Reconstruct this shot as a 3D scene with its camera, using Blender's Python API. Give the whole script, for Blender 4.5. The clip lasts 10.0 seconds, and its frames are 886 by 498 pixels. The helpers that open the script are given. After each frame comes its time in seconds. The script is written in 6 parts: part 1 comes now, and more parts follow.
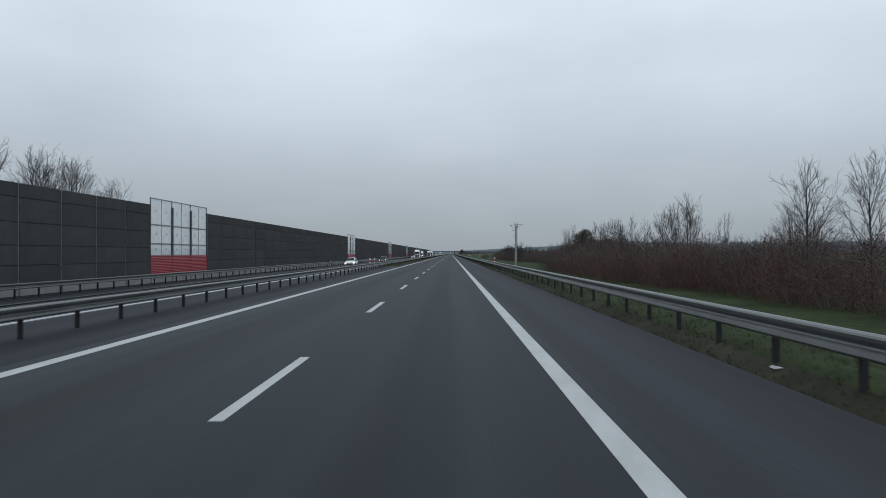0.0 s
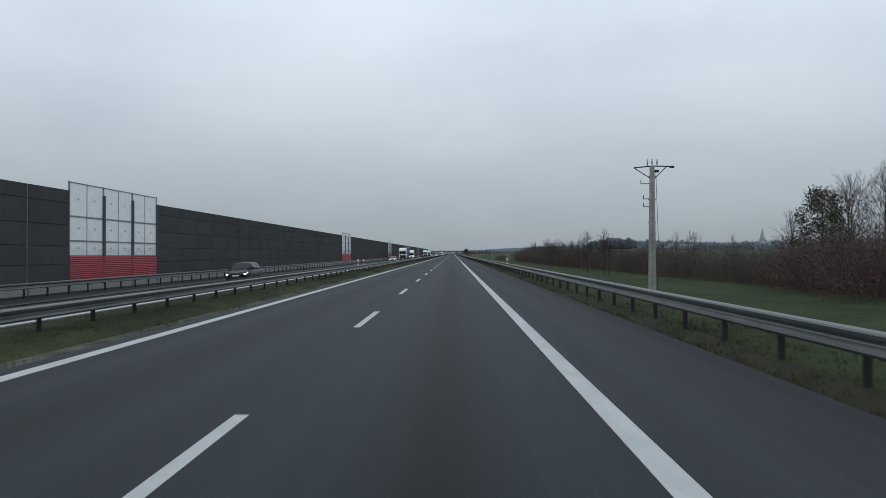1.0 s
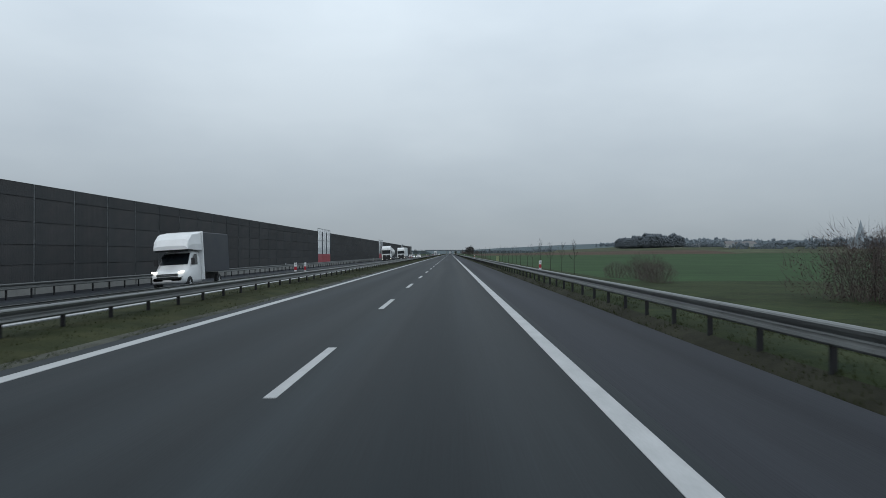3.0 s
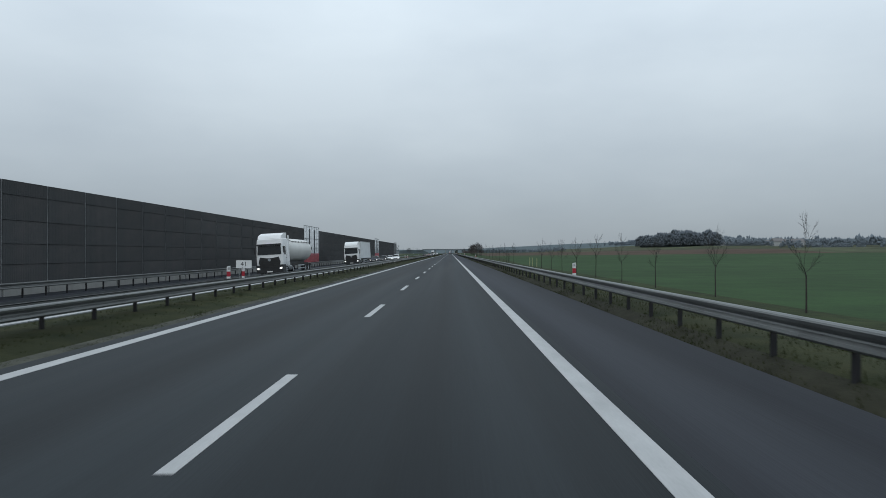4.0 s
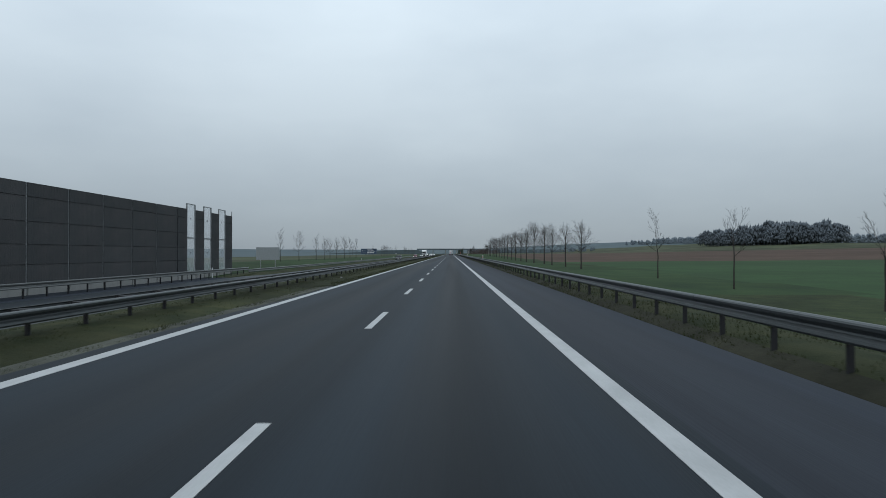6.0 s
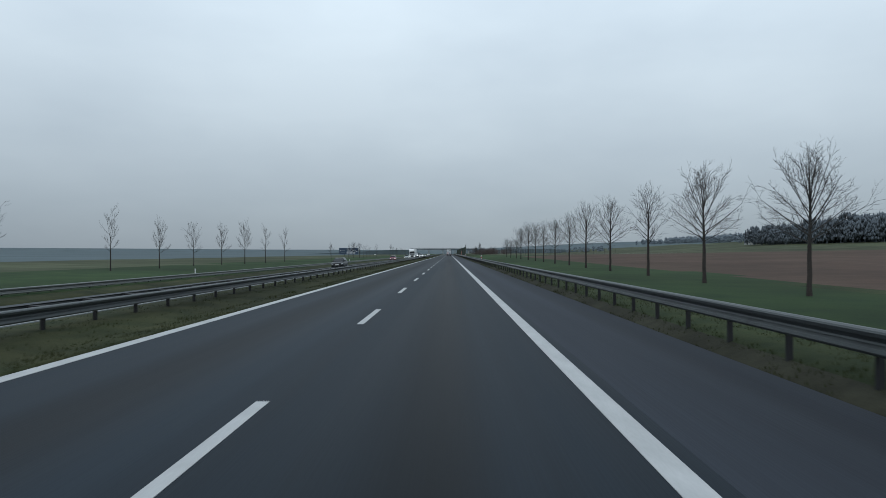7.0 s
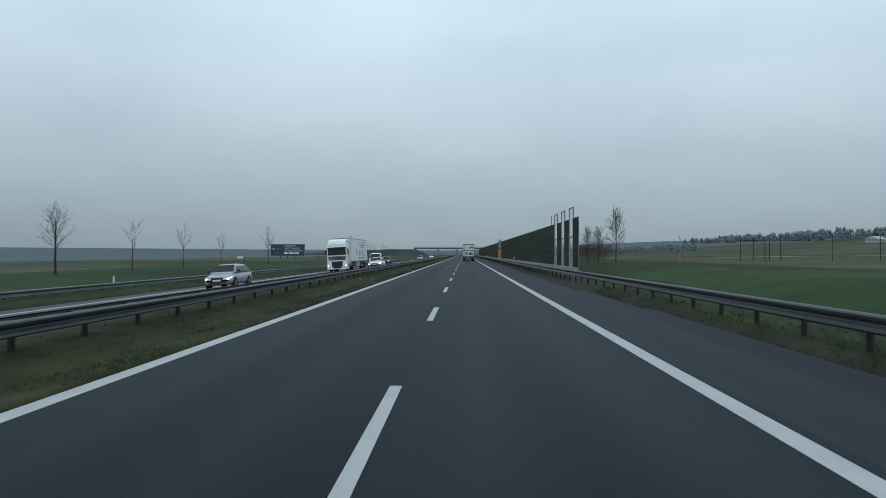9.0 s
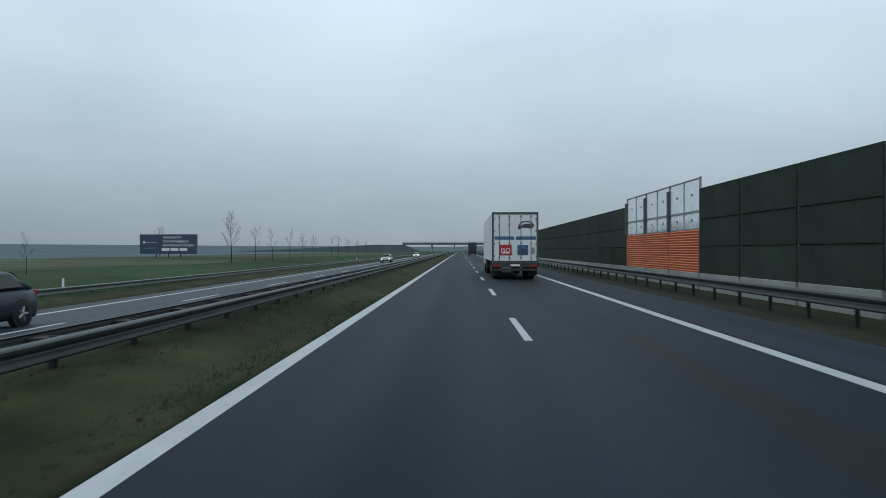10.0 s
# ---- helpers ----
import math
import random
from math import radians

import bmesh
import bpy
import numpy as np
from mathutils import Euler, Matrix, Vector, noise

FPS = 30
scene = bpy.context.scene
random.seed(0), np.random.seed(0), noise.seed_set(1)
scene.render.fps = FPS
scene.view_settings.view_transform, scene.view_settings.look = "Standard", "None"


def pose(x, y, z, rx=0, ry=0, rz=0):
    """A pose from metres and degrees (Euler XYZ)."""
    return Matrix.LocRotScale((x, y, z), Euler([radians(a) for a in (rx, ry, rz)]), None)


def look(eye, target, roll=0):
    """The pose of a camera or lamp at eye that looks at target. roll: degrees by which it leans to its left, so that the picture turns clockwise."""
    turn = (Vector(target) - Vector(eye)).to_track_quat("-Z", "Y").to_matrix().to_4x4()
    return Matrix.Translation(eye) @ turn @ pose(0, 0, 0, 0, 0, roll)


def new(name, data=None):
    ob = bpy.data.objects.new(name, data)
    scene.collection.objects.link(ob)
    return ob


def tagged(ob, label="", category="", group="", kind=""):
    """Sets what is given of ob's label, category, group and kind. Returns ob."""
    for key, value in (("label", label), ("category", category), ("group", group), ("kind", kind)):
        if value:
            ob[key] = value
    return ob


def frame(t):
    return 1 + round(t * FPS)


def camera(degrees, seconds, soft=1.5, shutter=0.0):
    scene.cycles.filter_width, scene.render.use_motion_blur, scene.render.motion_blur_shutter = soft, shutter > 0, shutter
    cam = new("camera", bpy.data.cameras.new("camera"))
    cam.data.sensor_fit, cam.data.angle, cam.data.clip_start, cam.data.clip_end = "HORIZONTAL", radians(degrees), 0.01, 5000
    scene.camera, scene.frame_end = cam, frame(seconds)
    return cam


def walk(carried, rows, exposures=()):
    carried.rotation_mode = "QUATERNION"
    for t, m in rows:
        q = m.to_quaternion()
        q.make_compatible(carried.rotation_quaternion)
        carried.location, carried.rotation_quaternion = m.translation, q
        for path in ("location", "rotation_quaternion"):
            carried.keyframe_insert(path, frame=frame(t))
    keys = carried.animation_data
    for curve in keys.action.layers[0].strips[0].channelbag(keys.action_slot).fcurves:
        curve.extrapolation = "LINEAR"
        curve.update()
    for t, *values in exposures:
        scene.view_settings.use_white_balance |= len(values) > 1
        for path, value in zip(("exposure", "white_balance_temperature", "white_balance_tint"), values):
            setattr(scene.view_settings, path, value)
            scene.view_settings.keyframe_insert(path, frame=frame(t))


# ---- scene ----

U = 0.35         # scene units to one metre of the road
EYE = 1.64       # camera height over the carriageway, m

cam = camera(67.4, 10.0, soft=0.8, shutter=0.02)
# seconds, across the road, along the road, turn to the right, tilt up, lean to the right
PATH = [
    (0.0, 2.300, -6.47, -0.685, 0.390, 0.007),
    (0.5, 2.250, 49.93, -0.663, 0.375, 0.018),
    (1.0, 2.143, 105.29, -0.885, 0.383, 0.016),
    (1.5, 1.931, 161.51, -0.933, 0.356, 0.014),
    (2.0, 1.916, 217.11, -0.417, 0.350, -0.009),
    (2.5, 2.014, 272.52, -0.592, 0.306, 0.024),
    (2.7, 2.037, 295.01, -0.670, 0.359, -0.010),
    (3.8, 2.049, 416.98, -0.510, 0.330, 0.000),
    (4.0, 2.117, 439.11, -0.629, 0.307, 0.002),
    (4.5, 2.127, 493.25, -0.767, 0.359, -0.016),
    (5.0, 1.973, 548.43, -0.835, 0.361, 0.007),
    (5.5, 1.814, 603.82, -0.859, 0.511, -0.015),
    (5.7, 1.772, 625.66, -0.754, 0.334, -0.042),
    (6.8, 1.990, 742.61, -0.612, 0.361, 0.013),
    (7.0, 2.057, 764.68, -0.543, 0.353, 0.022),
    (7.5, 2.399, 818.38, -0.525, 0.364, 0.024),
    (8.0, 2.436, 871.47, -1.024, 0.497, 0.057),
    (8.3, 2.120, 903.11, -1.611, 0.396, 0.018),
    (8.5, 1.762, 924.77, -1.759, 0.412, -0.006),
    (8.8, 1.197, 957.84, -1.888, 0.327, 0.073),
    (9.0, 0.840, 979.81, -1.833, 0.397, -0.064),
    (9.3, 0.260, 1012.85, -1.672, 0.072, -0.011),
    (9.5, -0.127, 1035.32, -1.643, 0.311, 0.016),
    (10.0, -1.232, 1091.96, -1.522, 0.090, -0.007),
]
walk(cam, [(t, Matrix.Translation((x * U, y * U, EYE * U)) @ pose(0, 0, 0, 0, 0, -yaw) @ pose(0, 0, 0, 90 + tilt) @ pose(0, 0, 0, 0, 0, -lean))
           for t, x, y, yaw, tilt, lean in PATH],
     [(0.0, 0.0, 6420, 10), (4.0, 0.0, 6380, 9), (6.0, 0.0, 6300, 8), (7.5, 0.02, 6180, 7), (9.0, -0.05, 6020, 3), (10.0, -0.02, 6050, 4)])

# ---- world and light ----
world = bpy.data.worlds.new("overcast_sky")
scene.world = world
world.use_nodes = True
nt = world.node_tree
nt.nodes.clear()
w_out = nt.nodes.new("ShaderNodeOutputWorld")
w_bg = nt.nodes.new("ShaderNodeBackground")
w_sky = nt.nodes.new("ShaderNodeTexSky")
w_sky.sky_type = 'NISHITA'
w_sky.sun_disc = False
w_sky.sun_elevation, w_sky.sun_rotation = radians(24), radians(200)
w_co = nt.nodes.new("ShaderNodeTexCoord")
w_map = nt.nodes.new("ShaderNodeMapping")
w_map.inputs["Scale"].default_value = (1.0, 1.0, 2.6)
w_n = nt.nodes.new("ShaderNodeTexNoise")
w_n.inputs["Scale"].default_value = 1.7
w_n.inputs["Detail"].default_value = 5.0
w_n.inputs["Roughness"].default_value = 0.5
w_ramp = nt.nodes.new("ShaderNodeValToRGB")
w_ramp.color_ramp.elements[0].position, w_ramp.color_ramp.elements[0].color = 0.3, (4.3, 4.95, 5.58, 1)
w_ramp.color_ramp.elements[1].position, w_ramp.color_ramp.elements[1].color = 0.7, (5.75, 6.45, 7.0, 1)
w_sep = nt.nodes.new("ShaderNodeSeparateXYZ")
w_grad = nt.nodes.new("ShaderNodeMapRange")
w_grad.inputs["From Min"].default_value, w_grad.inputs["From Max"].default_value = 0.0, 0.42
w_grad.inputs["To Min"].default_value, w_grad.inputs["To Max"].default_value = 0.51, 1.275
w_mul = nt.nodes.new("ShaderNodeVectorMath")
w_mul.operation = 'SCALE'
w_mix = nt.nodes.new("ShaderNodeMix")
w_mix.data_type = 'RGBA'
w_mix.inputs["Factor"].default_value = 0.97
nt.links.new(w_co.outputs["Generated"], w_map.inputs["Vector"])
nt.links.new(w_map.outputs["Vector"], w_n.inputs["Vector"])
nt.links.new(w_n.outputs["Fac"], w_ramp.inputs["Fac"])
nt.links.new(w_co.outputs["Generated"], w_sep.inputs["Vector"])
nt.links.new(w_sep.outputs["Z"], w_grad.inputs["Value"])
nt.links.new(w_ramp.outputs["Color"], w_mul.inputs[0])
nt.links.new(w_grad.outputs["Result"], w_mul.inputs["Scale"])
nt.links.new(w_sky.outputs["Color"], w_mix.inputs["A"])
nt.links.new(w_mul.outputs["Vector"], w_mix.inputs["B"])
nt.links.new(w_mix.outputs["Result"], w_bg.inputs["Color"])
w_bg.inputs["Strength"].default_value = 0.12
nt.links.new(w_bg.outputs["Background"], w_out.inputs["Surface"])

sun_data = bpy.data.lights.new("sun", 'SUN')
sun_data.energy, sun_data.angle, sun_data.color = 0.5, radians(40), (1.0, 0.97, 0.93)
sun = new("sun", sun_data)
sun.matrix_world = look((0, 0, 50), (12, 30, 20))


# ---- materials ----
def mat(name, col, rough=0.7, metal=0.0, vary=0.18, scale=6.0, fine=60.0, bump=0.15, rand=0.0, stretch=(1, 1, 1), emit=0.0, second=None, coat=0.0, patch=0.0, spec=0.4, patch_scale=0.13):
    """A surface with grain and stains at two sizes; scale and fine in features per metre."""
    m = bpy.data.materials.new(name)
    m.use_nodes = True
    t = m.node_tree
    b = t.nodes["Principled BSDF"]
    b.inputs["Metallic"].default_value = metal
    b.inputs["Specular IOR Level"].default_value = spec
    b.inputs["Coat Weight"].default_value = coat
    co = t.nodes.new("ShaderNodeTexCoord")
    mp = t.nodes.new("ShaderNodeMapping")
    mp.inputs["Scale"].default_value = tuple(s / U for s in stretch)
    t.links.new(co.outputs["Object"], mp.inputs["Vector"])
    n1 = t.nodes.new("ShaderNodeTexNoise")
    n1.inputs["Scale"].default_value, n1.inputs["Detail"].default_value = scale, 5
    n2 = t.nodes.new("ShaderNodeTexNoise")
    n2.inputs["Scale"].default_value, n2.inputs["Detail"].default_value = fine, 3
    for n in (n1, n2):
        t.links.new(mp.outputs["Vector"], n.inputs["Vector"])
    add = t.nodes.new("ShaderNodeMath")
    add.operation = 'MULTIPLY_ADD'
    add.inputs[1].default_value = 0.45
    t.links.new(n2.outputs["Fac"], add.inputs[0])
    t.links.new(n1.outputs["Fac"], add.inputs[2])
    rp = t.nodes.new("ShaderNodeMapRange")
    rp.inputs["From Min"].default_value, rp.inputs["From Max"].default_value = 0.45, 1.0
    t.links.new(add.outputs[0], rp.inputs["Value"])
    mx = t.nodes.new("ShaderNodeMix")
    mx.data_type = 'RGBA'
    lo = tuple(c * (1 - vary) for c in col)
    hi = second or tuple(min(1, c * (1 + vary)) for c in col)
    mx.inputs["A"].default_value, mx.inputs["B"].default_value = (*lo, 1), (*hi, 1)
    t.links.new(rp.outputs["Result"], mx.inputs["Factor"])
    colour = mx.outputs["Result"]
    if patch:
        n3 = t.nodes.new("ShaderNodeTexNoise")
        n3.inputs["Scale"].default_value, n3.inputs["Detail"].default_value = scale * patch_scale, 3
        t.links.new(mp.outputs["Vector"], n3.inputs["Vector"])
        r3 = t.nodes.new("ShaderNodeMapRange")
        r3.inputs["From Min"].default_value, r3.inputs["From Max"].default_value = 0.3, 0.7
        r3.inputs["To Min"].default_value, r3.inputs["To Max"].default_value = 1 - patch, 1 + patch
        t.links.new(n3.outputs["Fac"], r3.inputs["Value"])
        vm = t.nodes.new("ShaderNodeVectorMath")
        vm.operation = 'SCALE'
        t.links.new(colour, vm.inputs[0])
        t.links.new(r3.outputs["Result"], vm.inputs["Scale"])
        colour = vm.outputs["Vector"]
    if rand:
        oi = t.nodes.new("ShaderNodeObjectInfo")
        mr = t.nodes.new("ShaderNodeMapRange")
        mr.inputs["To Min"].default_value, mr.inputs["To Max"].default_value = 1 - rand, 1 + rand
        t.links.new(oi.outputs["Random"], mr.inputs["Value"])
        hs = t.nodes.new("ShaderNodeHueSaturation")
        t.links.new(mr.outputs["Result"], hs.inputs["Value"])
        t.links.new(colour, hs.inputs["Color"])
        colour = hs.outputs["Color"]
    t.links.new(colour, b.inputs["Base Color"])
    rr = t.nodes.new("ShaderNodeMapRange")
    rr.inputs["To Min"].default_value, rr.inputs["To Max"].default_value = max(0.02, rough - 0.12), min(1, rough + 0.12)
    t.links.new(n1.outputs["Fac"], rr.inputs["Value"])
    t.links.new(rr.outputs["Result"], b.inputs["Roughness"])
    if bump:
        bp = t.nodes.new("ShaderNodeBump")
        bp.inputs["Strength"].default_value, bp.inputs["Distance"].default_value = bump, 0.02 * U
        t.links.new(add.outputs[0], bp.inputs["Height"])
        t.links.new(bp.outputs["Normal"], b.inputs["Normal"])
    if emit:
        b.inputs["Emission Color"].default_value, b.inputs["Emission Strength"].default_value = (*col, 1), emit
    return m


def sheet_glass(name, tint, clear=0.7, rough=0.15):
    """Clear or milky sheet: part of the light goes straight through, the rest lies on a thin dusty film."""
    m = bpy.data.materials.new(name)
    m.use_nodes = True
    t = m.node_tree
    b = t.nodes["Principled BSDF"]
    b.inputs["Base Color"].default_value = (*tint, 1)
    b.inputs["Roughness"].default_value = rough
    co = t.nodes.new("ShaderNodeTexCoord")
    n = t.nodes.new("ShaderNodeTexNoise")
    n.inputs["Scale"].default_value, n.inputs["Detail"].default_value = 1.5 / U, 5
    t.links.new(co.outputs["Object"], n.inputs["Vector"])
    r = t.nodes.new("ShaderNodeMapRange")
    r.inputs["To Min"].default_value, r.inputs["To Max"].default_value = 1 - clear - 0.12, 1 - clear + 0.12
    t.links.new(n.outputs["Fac"], r.inputs["Value"])
    tr = t.nodes.new("ShaderNodeBsdfTransparent")
    mx = t.nodes.new("ShaderNodeMixShader")
    t.links.new(r.outputs["Result"], mx.inputs["Fac"])
    t.links.new(tr.outputs["BSDF"], mx.inputs[1])
    t.links.new(b.outputs["BSDF"], mx.inputs[2])
    t.links.new(mx.outputs["Shader"], t.nodes["Material Output"].inputs["Surface"])
    return m


def graded_along(m, y0, y1, least):
    """Between y0 and y1 along the road the colour turns into colour times least."""
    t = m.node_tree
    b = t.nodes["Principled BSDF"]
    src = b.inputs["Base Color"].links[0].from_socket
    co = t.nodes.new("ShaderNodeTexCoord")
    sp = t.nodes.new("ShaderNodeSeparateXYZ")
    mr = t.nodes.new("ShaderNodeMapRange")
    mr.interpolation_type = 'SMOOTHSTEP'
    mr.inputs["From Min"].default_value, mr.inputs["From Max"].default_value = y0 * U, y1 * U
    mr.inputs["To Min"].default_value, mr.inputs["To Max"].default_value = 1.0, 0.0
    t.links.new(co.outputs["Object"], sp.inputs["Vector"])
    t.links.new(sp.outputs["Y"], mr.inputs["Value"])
    graded = t.nodes.new("ShaderNodeMix")
    graded.data_type = 'RGBA'
    graded.inputs["A"].default_value, graded.inputs["B"].default_value = (*least, 1), (1, 1, 1, 1)
    t.links.new(mr.outputs["Result"], graded.inputs["Factor"])
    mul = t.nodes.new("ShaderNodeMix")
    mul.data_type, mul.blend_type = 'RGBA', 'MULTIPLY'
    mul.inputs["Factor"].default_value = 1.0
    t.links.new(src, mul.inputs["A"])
    t.links.new(graded.outputs["Result"], mul.inputs["B"])
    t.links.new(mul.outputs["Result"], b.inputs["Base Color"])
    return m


def worn(m, centre, wheel, oil, polish):
    """Each lane has a dark oily strip along its middle and two paler, polished wheel tracks."""
    t = m.node_tree
    b = t.nodes["Principled BSDF"]
    src = b.inputs["Base Color"].links[0].from_socket
    co = t.nodes.new("ShaderNodeTexCoord")
    sp = t.nodes.new("ShaderNodeSeparateXYZ")
    t.links.new(co.outputs["Object"], sp.inputs["Vector"])
    ab = t.nodes.new("ShaderNodeMath")
    ab.operation = 'ABSOLUTE'
    t.links.new(sp.outputs["X"], ab.inputs[0])
    wob = t.nodes.new("ShaderNodeTexNoise")
    wob.inputs["Scale"].default_value, wob.inputs["Detail"].default_value = 0.05 / U, 3
    t.links.new(co.outputs["Object"], wob.inputs["Vector"])
    mv = t.nodes.new("ShaderNodeMath")
    mv.operation = 'MULTIPLY_ADD'
    mv.inputs[1].default_value = 0.5 * U
    t.links.new(wob.outputs["Fac"], mv.inputs[0])
    t.links.new(ab.outputs[0], mv.inputs[2])
    rg = t.nodes.new("ShaderNodeMapRange")
    rg.inputs["From Min"].default_value, rg.inputs["From Max"].default_value = 0.25 * U, 4.25 * U
    t.links.new(mv.outputs[0], rg.inputs["Value"])
    ramp_node = t.nodes.new("ShaderNodeValToRGB")
    cr = ramp_node.color_ramp
    cr.interpolation = 'B_SPLINE'
    stops = ((0.0, 1.0), ((centre - wheel - 0.35) / 4, 1.0), ((centre - wheel) / 4, polish), ((centre - 0.3) / 4, oil), ((centre + 0.3) / 4, oil), ((centre + wheel) / 4, polish), ((centre + wheel + 0.35) / 4, 0.97), (1.0, 0.95))
    while len(cr.elements) < len(stops):
        cr.elements.new(0.5)
    for e, (p, v) in zip(cr.elements, stops):
        e.position, e.color = p, (v, v, v, 1)
    t.links.new(rg.outputs["Result"], ramp_node.inputs["Fac"])
    mul = t.nodes.new("ShaderNodeMix")
    mul.data_type, mul.blend_type = 'RGBA', 'MULTIPLY'
    mul.inputs["Factor"].default_value = 1.0
    t.links.new(src, mul.inputs["A"])
    t.links.new(ramp_node.outputs["Color"], mul.inputs["B"])
    t.links.new(mul.outputs["Result"], b.inputs["Base Color"])
    return m


ASPHALT = worn(graded_along(mat("asphalt", (0.0205, 0.0255, 0.0287), 0.66, scale=0.8, fine=45, vary=0.25, bump=0.3, stretch=(1, 0.012, 1), patch=0.4, spec=0.14, patch_scale=0.9), 380, 760, (0.43, 0.57, 0.74)), 1.9, 0.9, 0.58, 1.2)
ASPHALT_FAR = graded_along(mat("opposite_asphalt", (0.0245, 0.0300, 0.0335), 0.6, scale=0.8, fine=45, vary=0.25, bump=0.3, stretch=(1, 0.012, 1), patch=0.4, spec=0.3, patch_scale=0.9), 380, 760, (0.6, 0.7, 0.8))
SHOULDER = graded_along(mat("shoulder_asphalt", (0.0265, 0.0290, 0.0345), 0.75, scale=0.8, fine=45, vary=0.25, bump=0.3, stretch=(1, 0.012, 1), patch=0.4, spec=0.15, patch_scale=0.9), 380, 760, (0.9, 1.0, 1.12))
PAINT = mat("road_paint", (0.40, 0.405, 0.405), 0.6, scale=3, fine=50, vary=0.16, bump=0.1, stretch=(1, 0.4, 1))
STEEL_DULL = mat("dull_steel", (0.072, 0.080, 0.082), 0.5, metal=0.6, scale=1.2, fine=25, vary=0.22, bump=0.05)
STEEL = mat("galvanised_steel", (0.165, 0.172, 0.168), 0.48, metal=0.7, scale=1.2, fine=25, vary=0.2, bump=0.05)
DARK_STEEL = mat("weathered_steel", (0.019, 0.019, 0.021), 0.8, metal=0.0, scale=3, fine=30, vary=0.25)
VERGE = mat("verge_grass", (0.022, 0.043, 0.014), 0.95, scale=1.6, fine=22, vary=0.45, bump=0.9, second=(0.042, 0.051, 0.021), patch=0.3, spec=0.1)
EDGE_SOIL = mat("roadside_soil", (0.032, 0.032, 0.022), 0.95, scale=2.5, fine=25, vary=0.35, bump=0.8, patch=0.25, spec=0.1)
MEDIAN = mat("median_grass", (0.022, 0.037, 0.012), 0.95, scale=0.9, fine=22, vary=0.5, bump=0.9, second=(0.049, 0.050, 0.024), patch=0.4, spec=0.1)
CROP = mat("crop_field", (0.029, 0.060, 0.022), 0.95, spec=0.1, scale=0.25, fine=4, vary=0.3, bump=0.15, patch=0.15)
SOIL = mat("ploughed_soil", (0.073, 0.048, 0.036), 0.95, spec=0.1, scale=0.4, fine=5, vary=0.3, bump=0.9, patch=0.2)
FALLOW = mat("fallow_grass", (0.036, 0.056, 0.024), 0.95, spec=0.1, scale=0.12, fine=5, vary=0.35, bump=0.4, second=(0.086, 0.088, 0.054), patch=0.4)
DUST = mat("dusty_verge", (0.070, 0.072, 0.060), 0.95, spec=0.1, scale=1.5, fine=22, vary=0.4, bump=0.8, patch=0.3)
LUSH = mat("lush_verge", (0.017, 0.046, 0.015), 0.95, spec=0.1, scale=0.35, fine=9, vary=0.4, bump=0.5, second=(0.037, 0.062, 0.022), patch=0.35)
TRACK = mat("pale_farm_track", (0.26, 0.27, 0.25), 0.95, spec=0.1, scale=0.5, fine=6, vary=0.2, patch=0.2)
# distant land, with the bluish haze of distance mixed into its colour
HAZED_LAND = mat("hazed_land", (0.098, 0.124, 0.134), 1.0, spec=0.05, scale=0.01, fine=0.08, vary=0.2, bump=0)
BOARD = mat("noise_board_grey", (0.066, 0.077, 0.081), 0.8, spec=0.2, scale=0.5, fine=14, vary=0.28, bump=0.15, rand=0.09, patch=0.2, second=(0.092, 0.088, 0.088))
BOARD_GREEN = mat("noise_board_green", (0.036, 0.048, 0.037), 0.8, spec=0.2, scale=0.8, fine=14, vary=0.25, bump=0.15, rand=0.12, patch=0.15)
RED_BOARD = mat("red_board", (0.36, 0.035, 0.055), 0.6, scale=0.8, fine=14, vary=0.2, rand=0.06)
ORANGE_BOARD = mat("orange_board", (0.55, 0.13, 0.045), 0.6, scale=0.8, fine=14, vary=0.2, rand=0.06)
CONCRETE = mat("concrete", (0.30, 0.30, 0.285), 0.85, scale=0.9, fine=20, vary=0.2, bump=0.2, patch=0.15)
POST_METAL = mat("post_metal", (0.25, 0.26, 0.265), 0.5, metal=0.4, scale=2, fine=20, vary=0.15)
ACRYLIC = sheet_glass("acrylic_sheet", (0.84, 0.86, 0.87), 0.5)
ACRYLIC_CLEAR = sheet_glass("clear_acrylic_sheet", (0.62, 0.66, 0.68), 0.72)
FRAME_DARK = mat("dark_frame", (0.055, 0.065, 0.075), 0.6, vary=0.15)
STICKER = mat("dark_sticker", (0.05, 0.055, 0.06), 0.6, vary=0.1)
BARK = mat("bark", (0.034, 0.028, 0.025), 0.9, scale=6, fine=40, vary=0.35, bump=0.4)
TWIG = mat("twigs", (0.032, 0.029, 0.027), 0.9, scale=3, fine=20, vary=0.3, bump=0)


def blades(name, *a, **k):
    """Thin leaves that let half of the light through."""
    m = mat(name, *a, **k)
    t = m.node_tree
    b = t.nodes["Principled BSDF"]
    tl = t.nodes.new("ShaderNodeBsdfTranslucent")
    t.links.new(b.inputs["Base Color"].links[0].from_socket, tl.inputs["Color"])
    mx = t.nodes.new("ShaderNodeMixShader")
    mx.inputs["Fac"].default_value = 0.5
    t.links.new(b.outputs["BSDF"], mx.inputs[1])
    t.links.new(tl.outputs["BSDF"], mx.inputs[2])
    t.links.new(mx.outputs["Shader"], t.nodes["Material Output"].inputs["Surface"])
    return m


